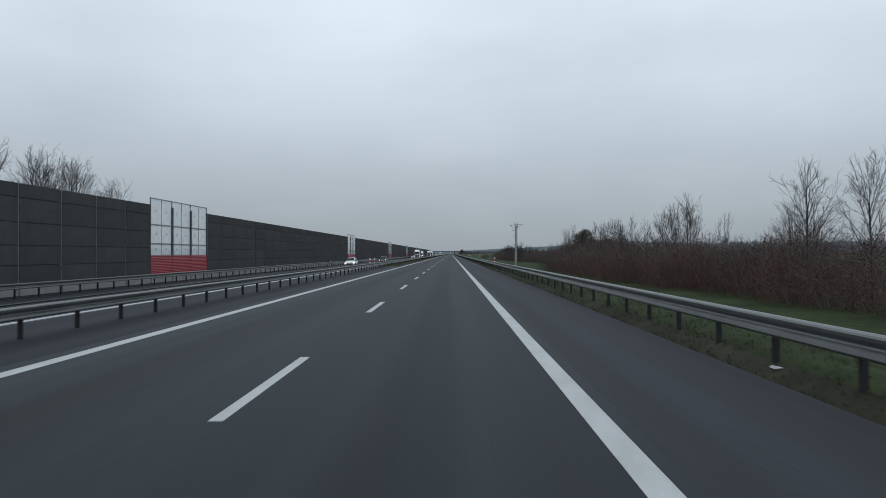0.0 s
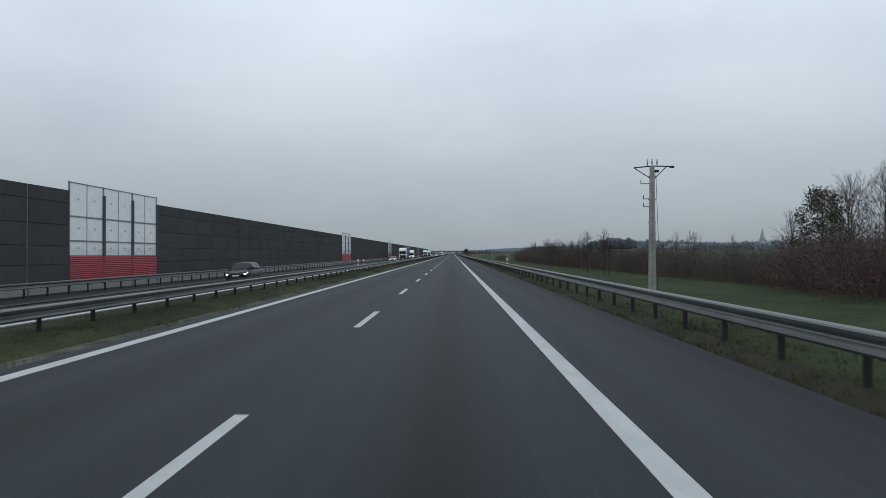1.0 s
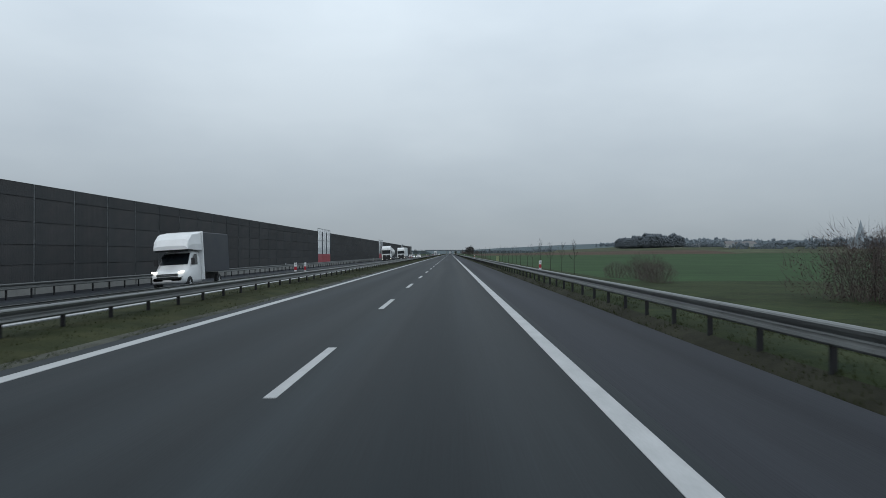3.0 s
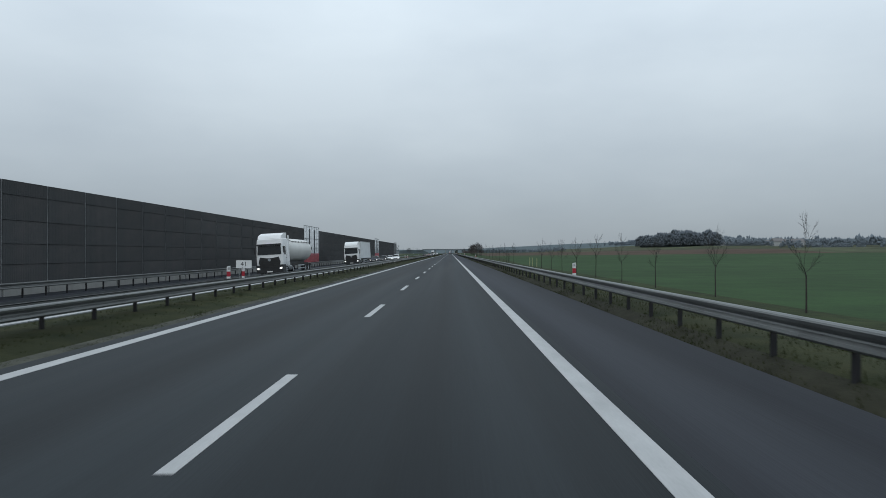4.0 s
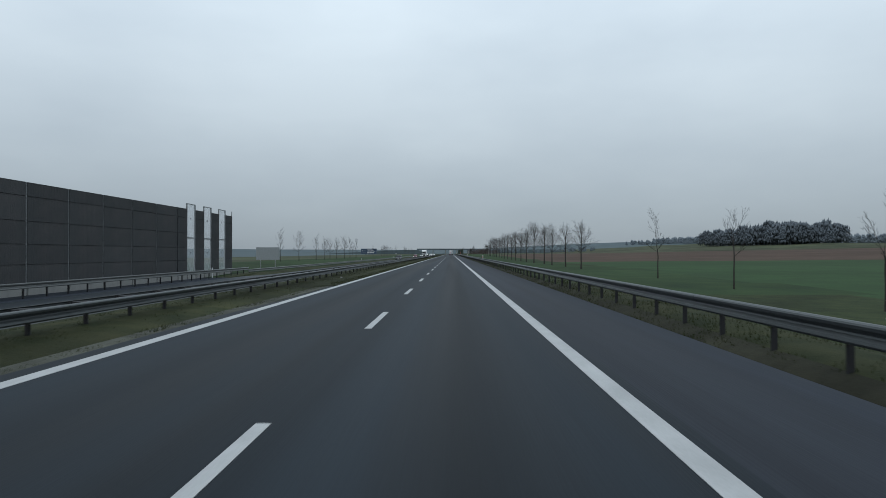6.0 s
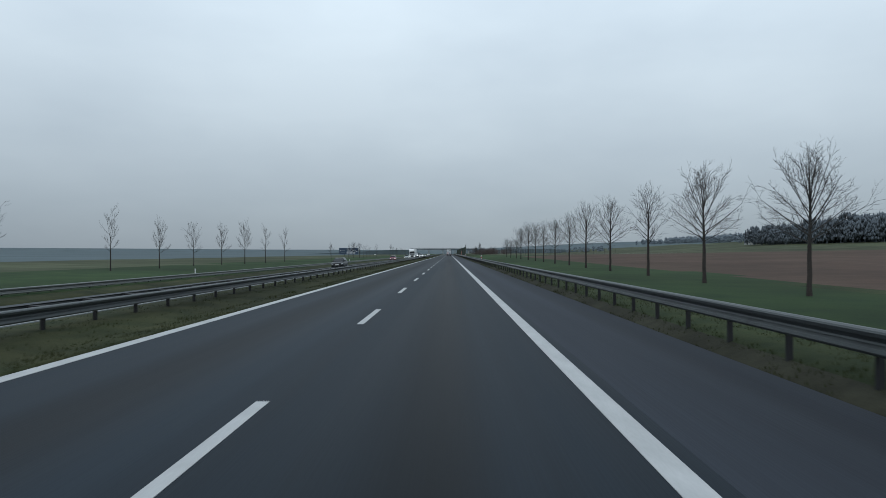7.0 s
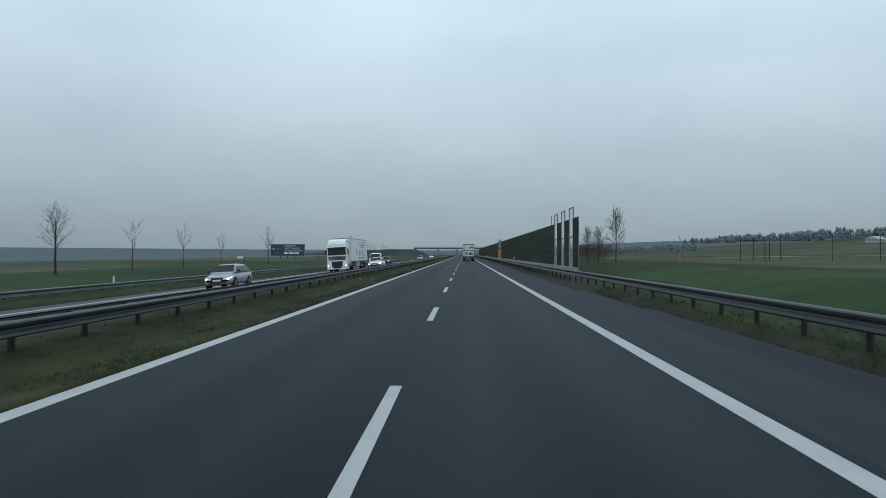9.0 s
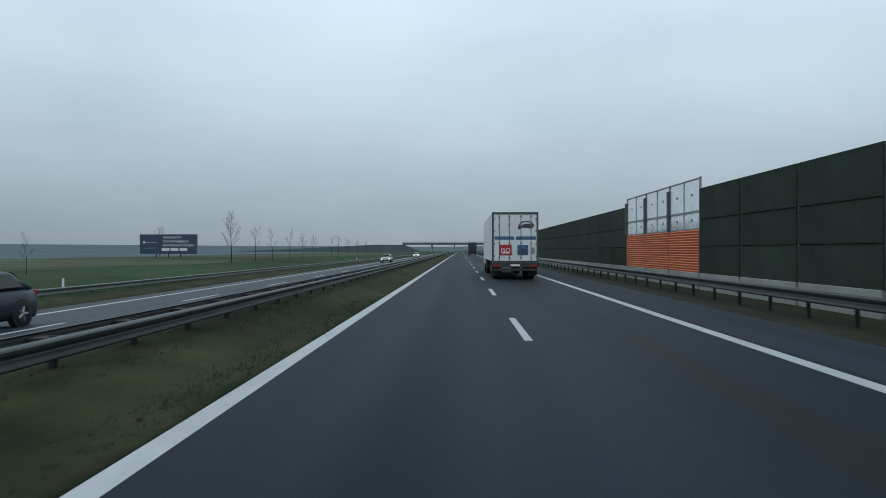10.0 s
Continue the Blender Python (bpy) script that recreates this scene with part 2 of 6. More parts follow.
# ---- mesh building, all in metres of the road ----
class Shape:
    def __init__(self):
        self.v, self.f, self.k = [], [], []

    def quad(self, a, b, c, d, k=0):
        n = len(self.v)
        self.v += [a, b, c, d]
        self.f.append((n, n + 1, n + 2, n + 3))
        self.k.append(k)

    def tri(self, a, b, c, k=0):
        n = len(self.v)
        self.v += [a, b, c]
        self.f.append((n, n + 1, n + 2))
        self.k.append(k)

    def box(self, x0, x1, y0, y1, z0, z1, k=0, bevel=0.0):
        if bevel:
            b = bevel
            self.prism([(x0 + b, z0), (x1 - b, z0), (x1, z0 + b), (x1, z1 - b), (x1 - b, z1), (x0 + b, z1), (x0, z1 - b), (x0, z0 + b)], y0, y1, k)
            return self
        n = len(self.v)
        self.v += [(x, y, z) for z in (z0, z1) for y in (y0, y1) for x in (x0, x1)]
        self.f += [tuple(n + i for i in q) for q in ((0, 2, 3, 1), (4, 5, 7, 6), (0, 1, 5, 4), (2, 6, 7, 3), (0, 4, 6, 2), (1, 3, 7, 5))]
        self.k += [k] * 6
        return self

    def prism(self, pts, y0, y1, k=0, caps=True):
        """An outline in x, z, drawn out along y."""
        n, m = len(self.v), len(pts)
        self.v += [(x, y0, z) for x, z in pts] + [(x, y1, z) for x, z in pts]
        for i in range(m):
            j = (i + 1) % m
            self.f.append((n + i, n + j, n + m + j, n + m + i))
            self.k.append(k)
        if caps:
            self.f += [tuple(n + i for i in range(m))[::-1], tuple(n + m + i for i in range(m))]
            self.k += [k, k]
        return self

    def strip(self, pts, y0, y1, k=0):
        """An open band of x, z points drawn out along y."""
        n, m = len(self.v), len(pts)
        self.v += [(x, y0, z) for x, z in pts] + [(x, y1, z) for x, z in pts]
        for i in range(m - 1):
            self.f.append((n + i, n + i + 1, n + m + i + 1, n + m + i))
            self.k.append(k)
        return self

    def side(self, pts, x0, x1, k=0):
        """An outline in y, z, drawn out along x."""
        n, m = len(self.v), len(pts)
        self.v += [(x0, y, z) for y, z in pts] + [(x1, y, z) for y, z in pts]
        for i in range(m):
            j = (i + 1) % m
            self.f.append((n + i, n + j, n + m + j, n + m + i))
            self.k.append(k)
        self.f += [tuple(n + i for i in range(m))[::-1], tuple(n + m + i for i in range(m))]
        self.k += [k, k]
        return self

    def tube(self, p, q, r0, r1, n=6, k=0, caps=True):
        p, q = Vector(p), Vector(q)
        d = (q - p).normalized()
        a = d.orthogonal().normalized()
        b = d.cross(a)
        s = len(self.v)
        for c, r in ((p, r0), (q, r1)):
            for i in range(n):
                w = 2 * math.pi * i / n
                self.v.append(tuple(c + a * (r * math.cos(w)) + b * (r * math.sin(w))))
        for i in range(n):
            j = (i + 1) % n
            self.f.append((s + i, s + j, s + n + j, s + n + i))
            self.k.append(k)
        if caps:
            self.f += [tuple(s + i for i in range(n))[::-1], tuple(s + n + i for i in range(n))]
            self.k += [k, k]
        return self

    def mesh(self, name, *materials, smooth=False):
        me = bpy.data.meshes.new(name)
        me.from_pydata([(x * U, y * U, z * U) for x, y, z in self.v], [], self.f)
        for m in materials:
            me.materials.append(m)
        if len(materials) > 1:
            me.polygons.foreach_set("material_index", self.k)
        if smooth:
            me.polygons.foreach_set("use_smooth", [True] * len(me.polygons))
        me.update()
        return me


def at(x, y, z=0.0, turn=0.0, lean=0.0):
    return pose(x * U, y * U, z * U, 0, lean, turn)


def thing(name, label, category, group="", kind="", x=0.0, y=0.0, z=0.0, turn=0.0, lean=0.0):
    ob = new(name)
    ob.empty_display_size = 0.3
    ob.matrix_world = at(x, y, z, turn, lean)
    return tagged(ob, label, category, group, kind)


def part(name, data, material, parent, label="", x=0.0, y=0.0, z=0.0, turn=0.0, smooth=False):
    """One mesh object under a thing or a part; data is a Shape or a mesh to share."""
    me = data.mesh(name, *(material if isinstance(material, tuple) else (material,)), smooth=smooth) if isinstance(data, Shape) else data
    ob = new(name, me)
    ob.parent = parent
    ob.matrix_basis = at(x, y, z, turn)
    return tagged(ob, label)


def single(name, shape, material, label, category="", group="", kind="", x=0.0, y=0.0, z=0.0, turn=0.0, smooth=False):
    ob = new(name, shape.mesh(name, *(material if isinstance(material, tuple) else (material,)), smooth=smooth))
    ob.matrix_world = at(x, y, z, turn)
    return tagged(ob, label, category, group, kind)


# ---- plan of the road, in metres: x across, y along, the lane line at x = 0 ----
LANE = 3.75
Y0, Y1 = -60.0, 1750.0
OPP = [(-8.1, -0.10), (-9.05, -0.17), (-12.5, -0.44), (-16.2, -0.66), (-19.2, -0.72)]     # the other carriageway, falling away


def opp_z(x):
    for (xa, za), (xb, zb) in zip(OPP, OPP[1:]):
        if xb <= x <= xa:
            return za + (zb - za) * (x - xa) / (xb - xa)
    return OPP[-1][1]


def ramp(v, a, b):
    s = min(1.0, max(0.0, (v - a) / (b - a)))
    return s * s * (3 - 2 * s)


def median_edge(y):
    """Where the median's grass ends; further on it reaches up to the white line."""
    return -4.32 + 0.415 * ramp(y, 640, 700)


def ground_z(x, y):
    if x > 6.3:
        low = -1.35 + 1.35 * ramp(y, 600, 735) + 0.9 * ramp(y, 760, 1000)
        rise = 0.004 + 0.016 * ramp(y, 745, 850) - 0.013 * ramp(y, 930, 1020)
        z = -0.03 + low * ramp(x, 7.6, 14.5) + max(0.0, min(x, 260) - 24) * rise
        z += max(0.0, x - 260) * 0.0045
    elif x < -19.2:
        z = (-0.70 + 0.45 * ramp(-x, 20, 34) if y < 725 else -0.47 + 0.22 * ramp(-x, 20, 34)) + max(0.0, -x - 60) * 0.004
    elif x < -17.4 and y > 725:
        z = opp_z(x) + 0.012 + 0.22 * ramp(-x, 17.5, 19.1)
    elif x < -8.1:
        z = opp_z(x) - 0.25
    elif x < -4.3:
        z = -0.05 + 0.06 * ramp(y, 640, 700) * ramp(x, -5.0, -4.35) + (0.13 + 0.12 * ramp(y, 960, 1060)) * ramp(y, 78, 90) * ramp(-x, 4.6, 5.5) * ramp(x, -7.9, -6.9)
    elif x < median_edge(y):
        z = 0.012
    elif x > 5.95 and y > 1005:
        z = 0.008
    else:
        z = -0.25
    if 6.3 < x < 9.5 and y < 1012:
        z += 0.2 * ramp(x, 6.45, 7.15) * (1 - ramp(x, 7.9, 9.4))
    far = math.hypot(x, max(0.0, abs(y - 800) - 700))
    z += 16.0 * ramp(far, 600, 2400) + (0 if abs(x) < 60 else 6.0 * ramp(far, 900, 2600) * noise.noise(Vector((x * 0.002, y * 0.002, 3))))
    if x > 150:
        z += 20.0 * ramp(x, 220, 650) * ramp(y, 1250, 2000)
        z += 6.0 * ramp(x, 150, 255) * ramp(y, 960, 1120)
    wild = ramp(abs(x), 9, 40) * 0.10
    return z + wild * noise.noise(Vector((x * 0.05, y * 0.03, 0)))


def build_ground():
    xs = [-3000, -2000, -1300, -800, -500, -320, -200, -130, -90, -65, -50, -42, -36, -31, -27, -24, -22.2, -20.6, -19.21,
          -19.19, -18.8, -18.2, -17.7, -17.39, -8.11, -8.09, -7.7, -7.2, -6.6, -6.2, -5.7, -5.2, -4.75, -4.31, -4.1, -3.91, -3.89, 5.94, 5.96, 6.15, 6.3, 6.6, 6.91, 7.2, 7.6, 8.0, 8.4, 9.4, 10.5, 12, 13.5, 15, 17, 19, 21, 22.5, 24, 26, 29, 33, 40,
          50, 65, 90, 130, 200, 260, 330, 400, 500, 600, 700, 900, 1200, 2000, 3000]
    ys = [-400, -200, -120] + [-80 + 10 * i for i in range(200)] + [1960, 2050, 2200, 2350, 2500, 3000, 3800, 4800]
    s = Shape()
    for y in ys:
        for x in xs:
            s.v.append((x, y, ground_z(x, y)))
    w = len(xs)
    for j in range(len(ys) - 1):
        for i in range(w - 1):
            s.f.append((j * w + i, j * w + i + 1, (j + 1) * w + i + 1, (j + 1) * w + i))
            x, y = (xs[i] + xs[i + 1]) / 2, (ys[j] + ys[j + 1]) / 2
            if 6.3 < x < 6.92 or 5.9 < x < 6.3:
                k = 6
            elif -4.75 < x < -4.2 and 80 < y < 690:
                k = 9
            elif -8.0 < x < -4.3 and y < 80:
                k = 8
            elif -24 < x < -19.2 and y < 716:
                k = 8
            elif -19.3 < x < 6.8:
                k = 1
            elif 6.8 < x < 8.7 and y > 1010:
                k = 6
            elif 6.8 < x < 9.0 and 400 < y:
                k = 1 if y < 690 else 0
            elif (9.0 < x + 5 * noise.noise(Vector((x * 0.1, y * 0.03, 8))) < (20.5 if y < 930 else 20.5 + 24 * (y - 930) / 75 if y < 1005 else 36 - 26 * ramp(y, 975, 1030)) or -40 < x + 6 * noise.noise(Vector((x * 0.1, y * 0.03, 5))) < -19.3) and y > 690:
                k = 7
            elif 6.8 < x < 20.5 or (-30 < x < 0 and y < 690):
                k = 0
            elif x > 0:
                k = (0 if x < 40 and y < 400 else 2) if y < 785 else 3 if (y < 1005 and x < 230) else 4
            else:
                k = 4
            # distant cells take the land colour that has haze painted in
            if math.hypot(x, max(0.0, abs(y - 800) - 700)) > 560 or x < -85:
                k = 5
            s.k.append(k)
    single("ground", s, (VERGE, MEDIAN, CROP, SOIL, FALLOW, HAZED_LAND, EDGE_SOIL, LUSH, SHOULDER, DUST), "wide flat farmland with grass verges, crops and ploughed soil", "ground", kind="structure", smooth=True)


build_ground()


def build_road():
    s = Shape()
    s.box(-4.22, 4.05, Y0, Y1, -0.3, 0.0)
    road = single("road", s, ASPHALT, "dark asphalt carriageway of a motorway with two lanes, darker further on", "road", kind="structure")
    s = Shape()
    s.box(4.054, 6.42, Y0, 1000.0, -0.3, -0.003)
    s.box(4.054, 6.2, 1000.0, 1010.0, -0.3, -0.003)
    s.box(4.054, 6.02, 1010.0, Y1, -0.3, -0.003)
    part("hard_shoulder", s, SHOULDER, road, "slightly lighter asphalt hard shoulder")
    for name, x, w in (("edge_line", -LANE, 0.26), ("edge_line", LANE, 0.26)):
        s = Shape()
        s.box(x - w / 2, x + w / 2, Y0, Y1, 0.0, 0.006)
        part(name, s, PAINT, road, "solid white edge line")
    dash = Shape().box(-0.075, 0.075, 0, 4.0, 0.0, 0.006).mesh("lane_dash", PAINT)
    for i in range(int(Y0 // 12), int(Y1 // 12)):
        part("lane_dash", dash, PAINT, road, y=12.0 * i)
    s = Shape()
    s.prism(OPP + [(x, z - 0.35) for x, z in reversed(OPP)], Y0, Y1)
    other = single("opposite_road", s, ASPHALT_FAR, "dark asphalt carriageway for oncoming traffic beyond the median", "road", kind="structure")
    for x, w in ((-9.05, 0.24), (-16.2, 0.24)):
        s = Shape()
        s.box(x - w / 2, x + w / 2, Y0, Y1, opp_z(x) - 0.02, opp_z(x) + 0.012)
        part("edge_line", s, PAINT, other, "solid white edge line")
    for i in range(int(Y0 // 12), int(Y1 // 12)):
        part("lane_dash", dash, PAINT, other, x=-12.5, y=12.0 * i + 2.6, z=opp_z(-12.5) + 0.004)


build_road()

# ---- guardrails ----
STRETCH = 100.0


def beam_points(x, z, face, tall=0.31):
    """The W-shaped section of a rail, its hollow side turned away from the traffic."""
    w = [(0.0, 1.0), (0.035, 0.995), (0.072, 0.94), (0.083, 0.86), (0.074, 0.72), (0.012, 0.58), (0.0, 0.5), (0.012, 0.42), (0.074, 0.28), (0.083, 0.14), (0.072, 0.06), (0.035, 0.005), (0.0, 0.0)]
    outer = [(x + face * a, z + b * tall) for a, b in w]
    return outer + [(a - face * 0.012, b) for a, b in reversed(outer)]


def guardrail(x, ground, faces, y0, y1, label, reach, spaced=True, low=0.49, turn=0.0, tall=0.31, pitch=0.0):
    head = low + tall * 0.88
    post = Shape().box(-0.04, 0.04, -0.03, 0.03, -0.5, head, bevel=0.008).mesh("post", DARK_STEEL)
    y = y0
    while y < y1 - 1:
        e = min(y + STRETCH, y1)
        g = thing("guardrail", label, "guardrail", "motorway guardrails", x=x, y=y, z=ground, turn=turn)
        g.matrix_world = g.matrix_world @ pose(0, 0, 0, pitch)
        for f in faces:
            s = Shape()
            a = y
            while a < e - 0.1:
                b = min(a + 4.0, e)
                s.prism(beam_points(f * reach, low, f, tall), a - y, b - y)
                s.prism([(px + f * 0.004, pz) for px, pz in beam_points(f * reach, low, f, tall)], max(0, a - y - 0.18), min(e - y, a - y + 0.18))
                a = b
            # darker steel beyond y 630, except on the opposite rail
            part("beam", s, STEEL_DULL if y > 630 and x > -10 else STEEL, g, "galvanised W-beam")
        n = int((e - y) / 2)
        spacer = Shape().box(-reach, reach, -0.14, 0.14, 0.58, 0.70).mesh("spacer", DARK_STEEL) if len(faces) > 1 else Shape().box(min(0, faces[0] * reach), max(0, faces[0] * reach), -0.05, 0.05, 0.50, 0.66).mesh("spacer", STEEL)
        if y > 1130:
            s = Shape()
            for i in range(n):
                c = 2.0 * i + 1.0
                s.box(-0.04, 0.04, c - 0.03, c + 0.03, -0.5, head, bevel=0.008)
                if spaced:
                    s.box(-reach, reach, c - 0.14, c + 0.14, 0.60, 0.74)
            tagged(part("posts", s, DARK_STEEL, g), "", kind="stuff")
        else:
            for i in range(n):
                p = part("post", post, DARK_STEEL, g, y=2.0 * i + 1.0)
                if spaced:
                    part("spacer", spacer, DARK_STEEL, p)
        y = e


SHOULDER_RAIL = "grey galvanised steel guardrail on posts along the hard shoulder"
MEDIAN_RAIL = "grey double-sided steel guardrail in the grass median"
OPPOSITE_RAIL = "grey galvanised guardrail along the opposite carriageway"
guardrail(6.9, 0.0, (-1,), -60, 639.2, SHOULDER_RAIL, 0.16, False, 0.50, tall=0.30)
guardrail(6.9, 0.0, (-1,), 639.2, 967.2, SHOULDER_RAIL, 0.16, False, 0.51, tall=0.30)
guardrail(6.9, 0.0, (-1,), 967.2, 1019.4, "grey steel guardrail bending outwards before the green barrier", 0.16, False, 0.51, turn=-0.384, tall=0.30, pitch=-0.13)
guardrail(7.25, 0.0, (-1,), 1019.4, 1440, SHOULDER_RAIL, 0.16, False, 0.39, tall=0.30)
guardrail(-6.2, -0.12, (-1, 1), -60.45, 639.1, MEDIAN_RAIL, 0.25, True, 0.49, tall=0.26)
guardrail(-6.2, -0.12, (-1, 1), 639.1, 938.93, MEDIAN_RAIL, 0.25, True, 0.46, tall=0.26)
guardrail(-6.2, -0.12, (-1, 1), 938.93, 1440, MEDIAN_RAIL, 0.25, True, 0.485, tall=0.26)
guardrail(-20.0, -0.68, (1,), -59.77, 728.23, OPPOSITE_RAIL, 0.16, False)
guardrail(-20.0, -0.90, (1,), 728.23, 1440, OPPOSITE_RAIL, 0.16, False)


# ---- noise barriers ----
def ribbed(width, height, depth, ribs, faces=(1,)):
    """A board with upright ribs on the face towards the road, standing at y = 0 .. width, z = 0 .. height."""
    s = Shape()
    pitch = width / ribs
    for face in faces:
        pts = []
        for i in range(ribs):
            a = i * pitch
            pts += [(a, depth * 0.78), (a + pitch * 0.4, depth * 0.78), (a + pitch * 0.55, depth), (a + pitch * 0.9, depth)]
        pts.append((width, depth * 0.78))
        n = len(s.v)
        s.v += [(face * d, y, z) for y, d in pts for z in (0.0, height)]
        for i in range(len(pts) - 1):
            s.f.append((n + 2 * i, n + 2 * i + 1, n + 2 * i + 3, n + 2 * i + 2))
            s.k.append(0)
    s.box(-depth * 0.55, depth * 0.55, 0, width, -0.02, height + 0.05)
    s.box(-depth * 0.8 if 1 in faces else depth * 0.55, -depth * 0.55 if 1 in faces else depth * 0.8, 0, width, 0, height)
    s.quad((-depth, 0, height), (-depth, width, height), (depth, width, height), (depth, 0, height))
    return s


def i_post(height):
    s = Shape()
    for x in (-0.012, 0.012):
        s.box(x - 0.008, x + 0.008, -0.07, 0.07, -0.4, height)
    s.box(-0.004, 0.004, -0.012, 0.012, -0.4, height)
    return s


def barrier(x, base, y0, y1, rows, board_mesh, board_mat, plinth, label, post_mat=POST_METAL):
    """A stretch of boards between posts every four metres; the boards' rows are given by their heights over the plinth."""
    b = thing("noise_barrier", label, "noise barrier", "noise barriers", x=x, y=y0, z=base)
    top = plinth + sum(rows)
    n = round((y1 - y0) / 4.0)
    pm = i_post(top - 0.01).mesh("post", post_mat)
    sole = Shape().box(-0.09, 0.09, 0.1, 3.9, -0.5, plinth, bevel=0.015).mesh("plinth", CONCRETE)
    for i in range(n + 1):
        part("post", pm, post_mat, b, "grey steel post", y=4.0 * i)
    for i in range(n):
        part("plinth", sole, CONCRETE, b, "concrete plinth", y=4.0 * i)
        z = plinth
        for r, me in zip(rows, board_mesh):
            part("board", me, board_mat, b, y=4.0 * i + 0.06, z=z + 0.01)
            z += r
    return b


def screen(x, base, y0, bays, low, low_mat, low_name, levels, sheet, label):
    """A see-through part of a barrier: coloured boards below, sheets in frames above."""
    b = thing("transparent_screen", label, "noise screen", "see-through noise screens", x=x, y=y0, z=base)
    top = levels[-1]
    pm = i_post(top + 0.03).mesh("post", POST_METAL)
    for i in range(bays + 1):
        part("post", pm, POST_METAL, b, "grey steel post", y=4.0 * i)
    sole = Shape().box(-0.09, 0.09, 0.1, 3.9, -0.5, low[0], bevel=0.015).mesh("plinth", CONCRETE)
    rows = 16 if low_name == "orange_board" else 12
    h = (low[1] - low[0]) / rows
    slat = Shape().prism([(-0.05, 0.0), (0.05, 0.0), (0.075, h / 2), (0.05, h - 0.015), (-0.05, h - 0.015), (-0.075, h / 2)], 0, 3.94)
    board_me = slat.mesh(low_name, low_mat)
    zs = [low[1]] + levels
    panes, frames, marks = [], [], []
    for za, zb in zip(zs, zs[1:]):
        panes.append(Shape().box(-0.01, 0.01, 0.05, 1.91, za + 0.05, zb - 0.05).mesh("pane", sheet))
        f = Shape()
        f.box(-0.04, 0.04, 0.0, 3.94, za, za + 0.05)
        f.box(-0.04, 0.04, 0.0, 3.94, zb - 0.05, zb)
        for c, w in ((0.0, 0.05), (1.955, 0.025), (3.89, 0.05)):
            f.box(-0.03, 0.03, c, c + w, za + 0.05, zb - 0.05)
        frames.append(f.mesh("frame", POST_METAL))
        m = Shape()
        c, zc = 0.98, (za + zb) / 2
        for sx in (-0.014, 0.014):
            m.quad((sx, c - 0.17, zc - 0.05), (sx, c + 0.02, zc + 0.04), (sx, c + 0.17, zc - 0.06), (sx, c + 0.01, zc + 0.12))
        marks.append(m.mesh("sticker", STICKER))
    upright = Shape().box(-0.07, 0.07, -0.11, 0.11, low[1], top - 0.12 * (top - low[1]), bevel=0.01).mesh("upright", FRAME_DARK)
    for i in range(1, bays + 1):
        part("upright", upright, FRAME_DARK, b, "dark steel upright before the frames", x=0.06 if x < 0 else -0.06, y=4.0 * i)
    for i in range(bays):
        part("plinth", sole, CONCRETE, b, "concrete plinth", y=4.0 * i)
        for r in range(rows):
            part(low_name, board_me, low_mat, b, y=4.0 * i + 0.03, z=low[0] + r * h)
        for pn, fr, mk in zip(panes, frames, marks):
            fo = part("frame", fr, POST_METAL, b, "grey metal frame", y=4.0 * i + 0.03)
            for c in (0.02, 1.95):
                p = part("pane", pn, sheet, fo, "see-through sheet", y=c)
                p.visible_shadow = False
                k = part("sticker", mk, STICKER, fo, y=c)
    return b


WX, WBASE = -21.4, -0.55
LROWS = (1.06, 1.11, 1.27, 1.36, 0.76)
LSOLE = 0.49
lboards = [ribbed(3.88, r - 0.05, 0.06, 26).mesh("board", BOARD) for r in LROWS]
y = -58.4
for k in range(8):
    p0 = 45.6 + 100.0 * k
    if k < 7:
        barrier(WX, WBASE, y, p0, LROWS, lboards, BOARD, LSOLE, "tall dark grey ribbed noise barrier on a concrete plinth")
        screen(WX, WBASE, p0, 3, (LSOLE, 2.04), RED_BOARD, "red_board", [2.98, 4.50, 6.62], ACRYLIC, "transparent noise screen in grey frames above red boards")
        y = p0 + 12.0
    else:
        barrier(WX, WBASE, y, 713.6, LROWS, lboards, BOARD, LSOLE, "tall dark grey ribbed noise barrier on a concrete plinth")
# the open end of the tall barrier: upright clear strips between short boards
RX, RBASE = 8.65, 0.05
RROWS = (1.1, 1.1, 1.27)
rboards = [ribbed(3.88, r - 0.05, 0.08, 26, (-1,)).mesh("board", BOARD_GREEN) for r in RROWS]


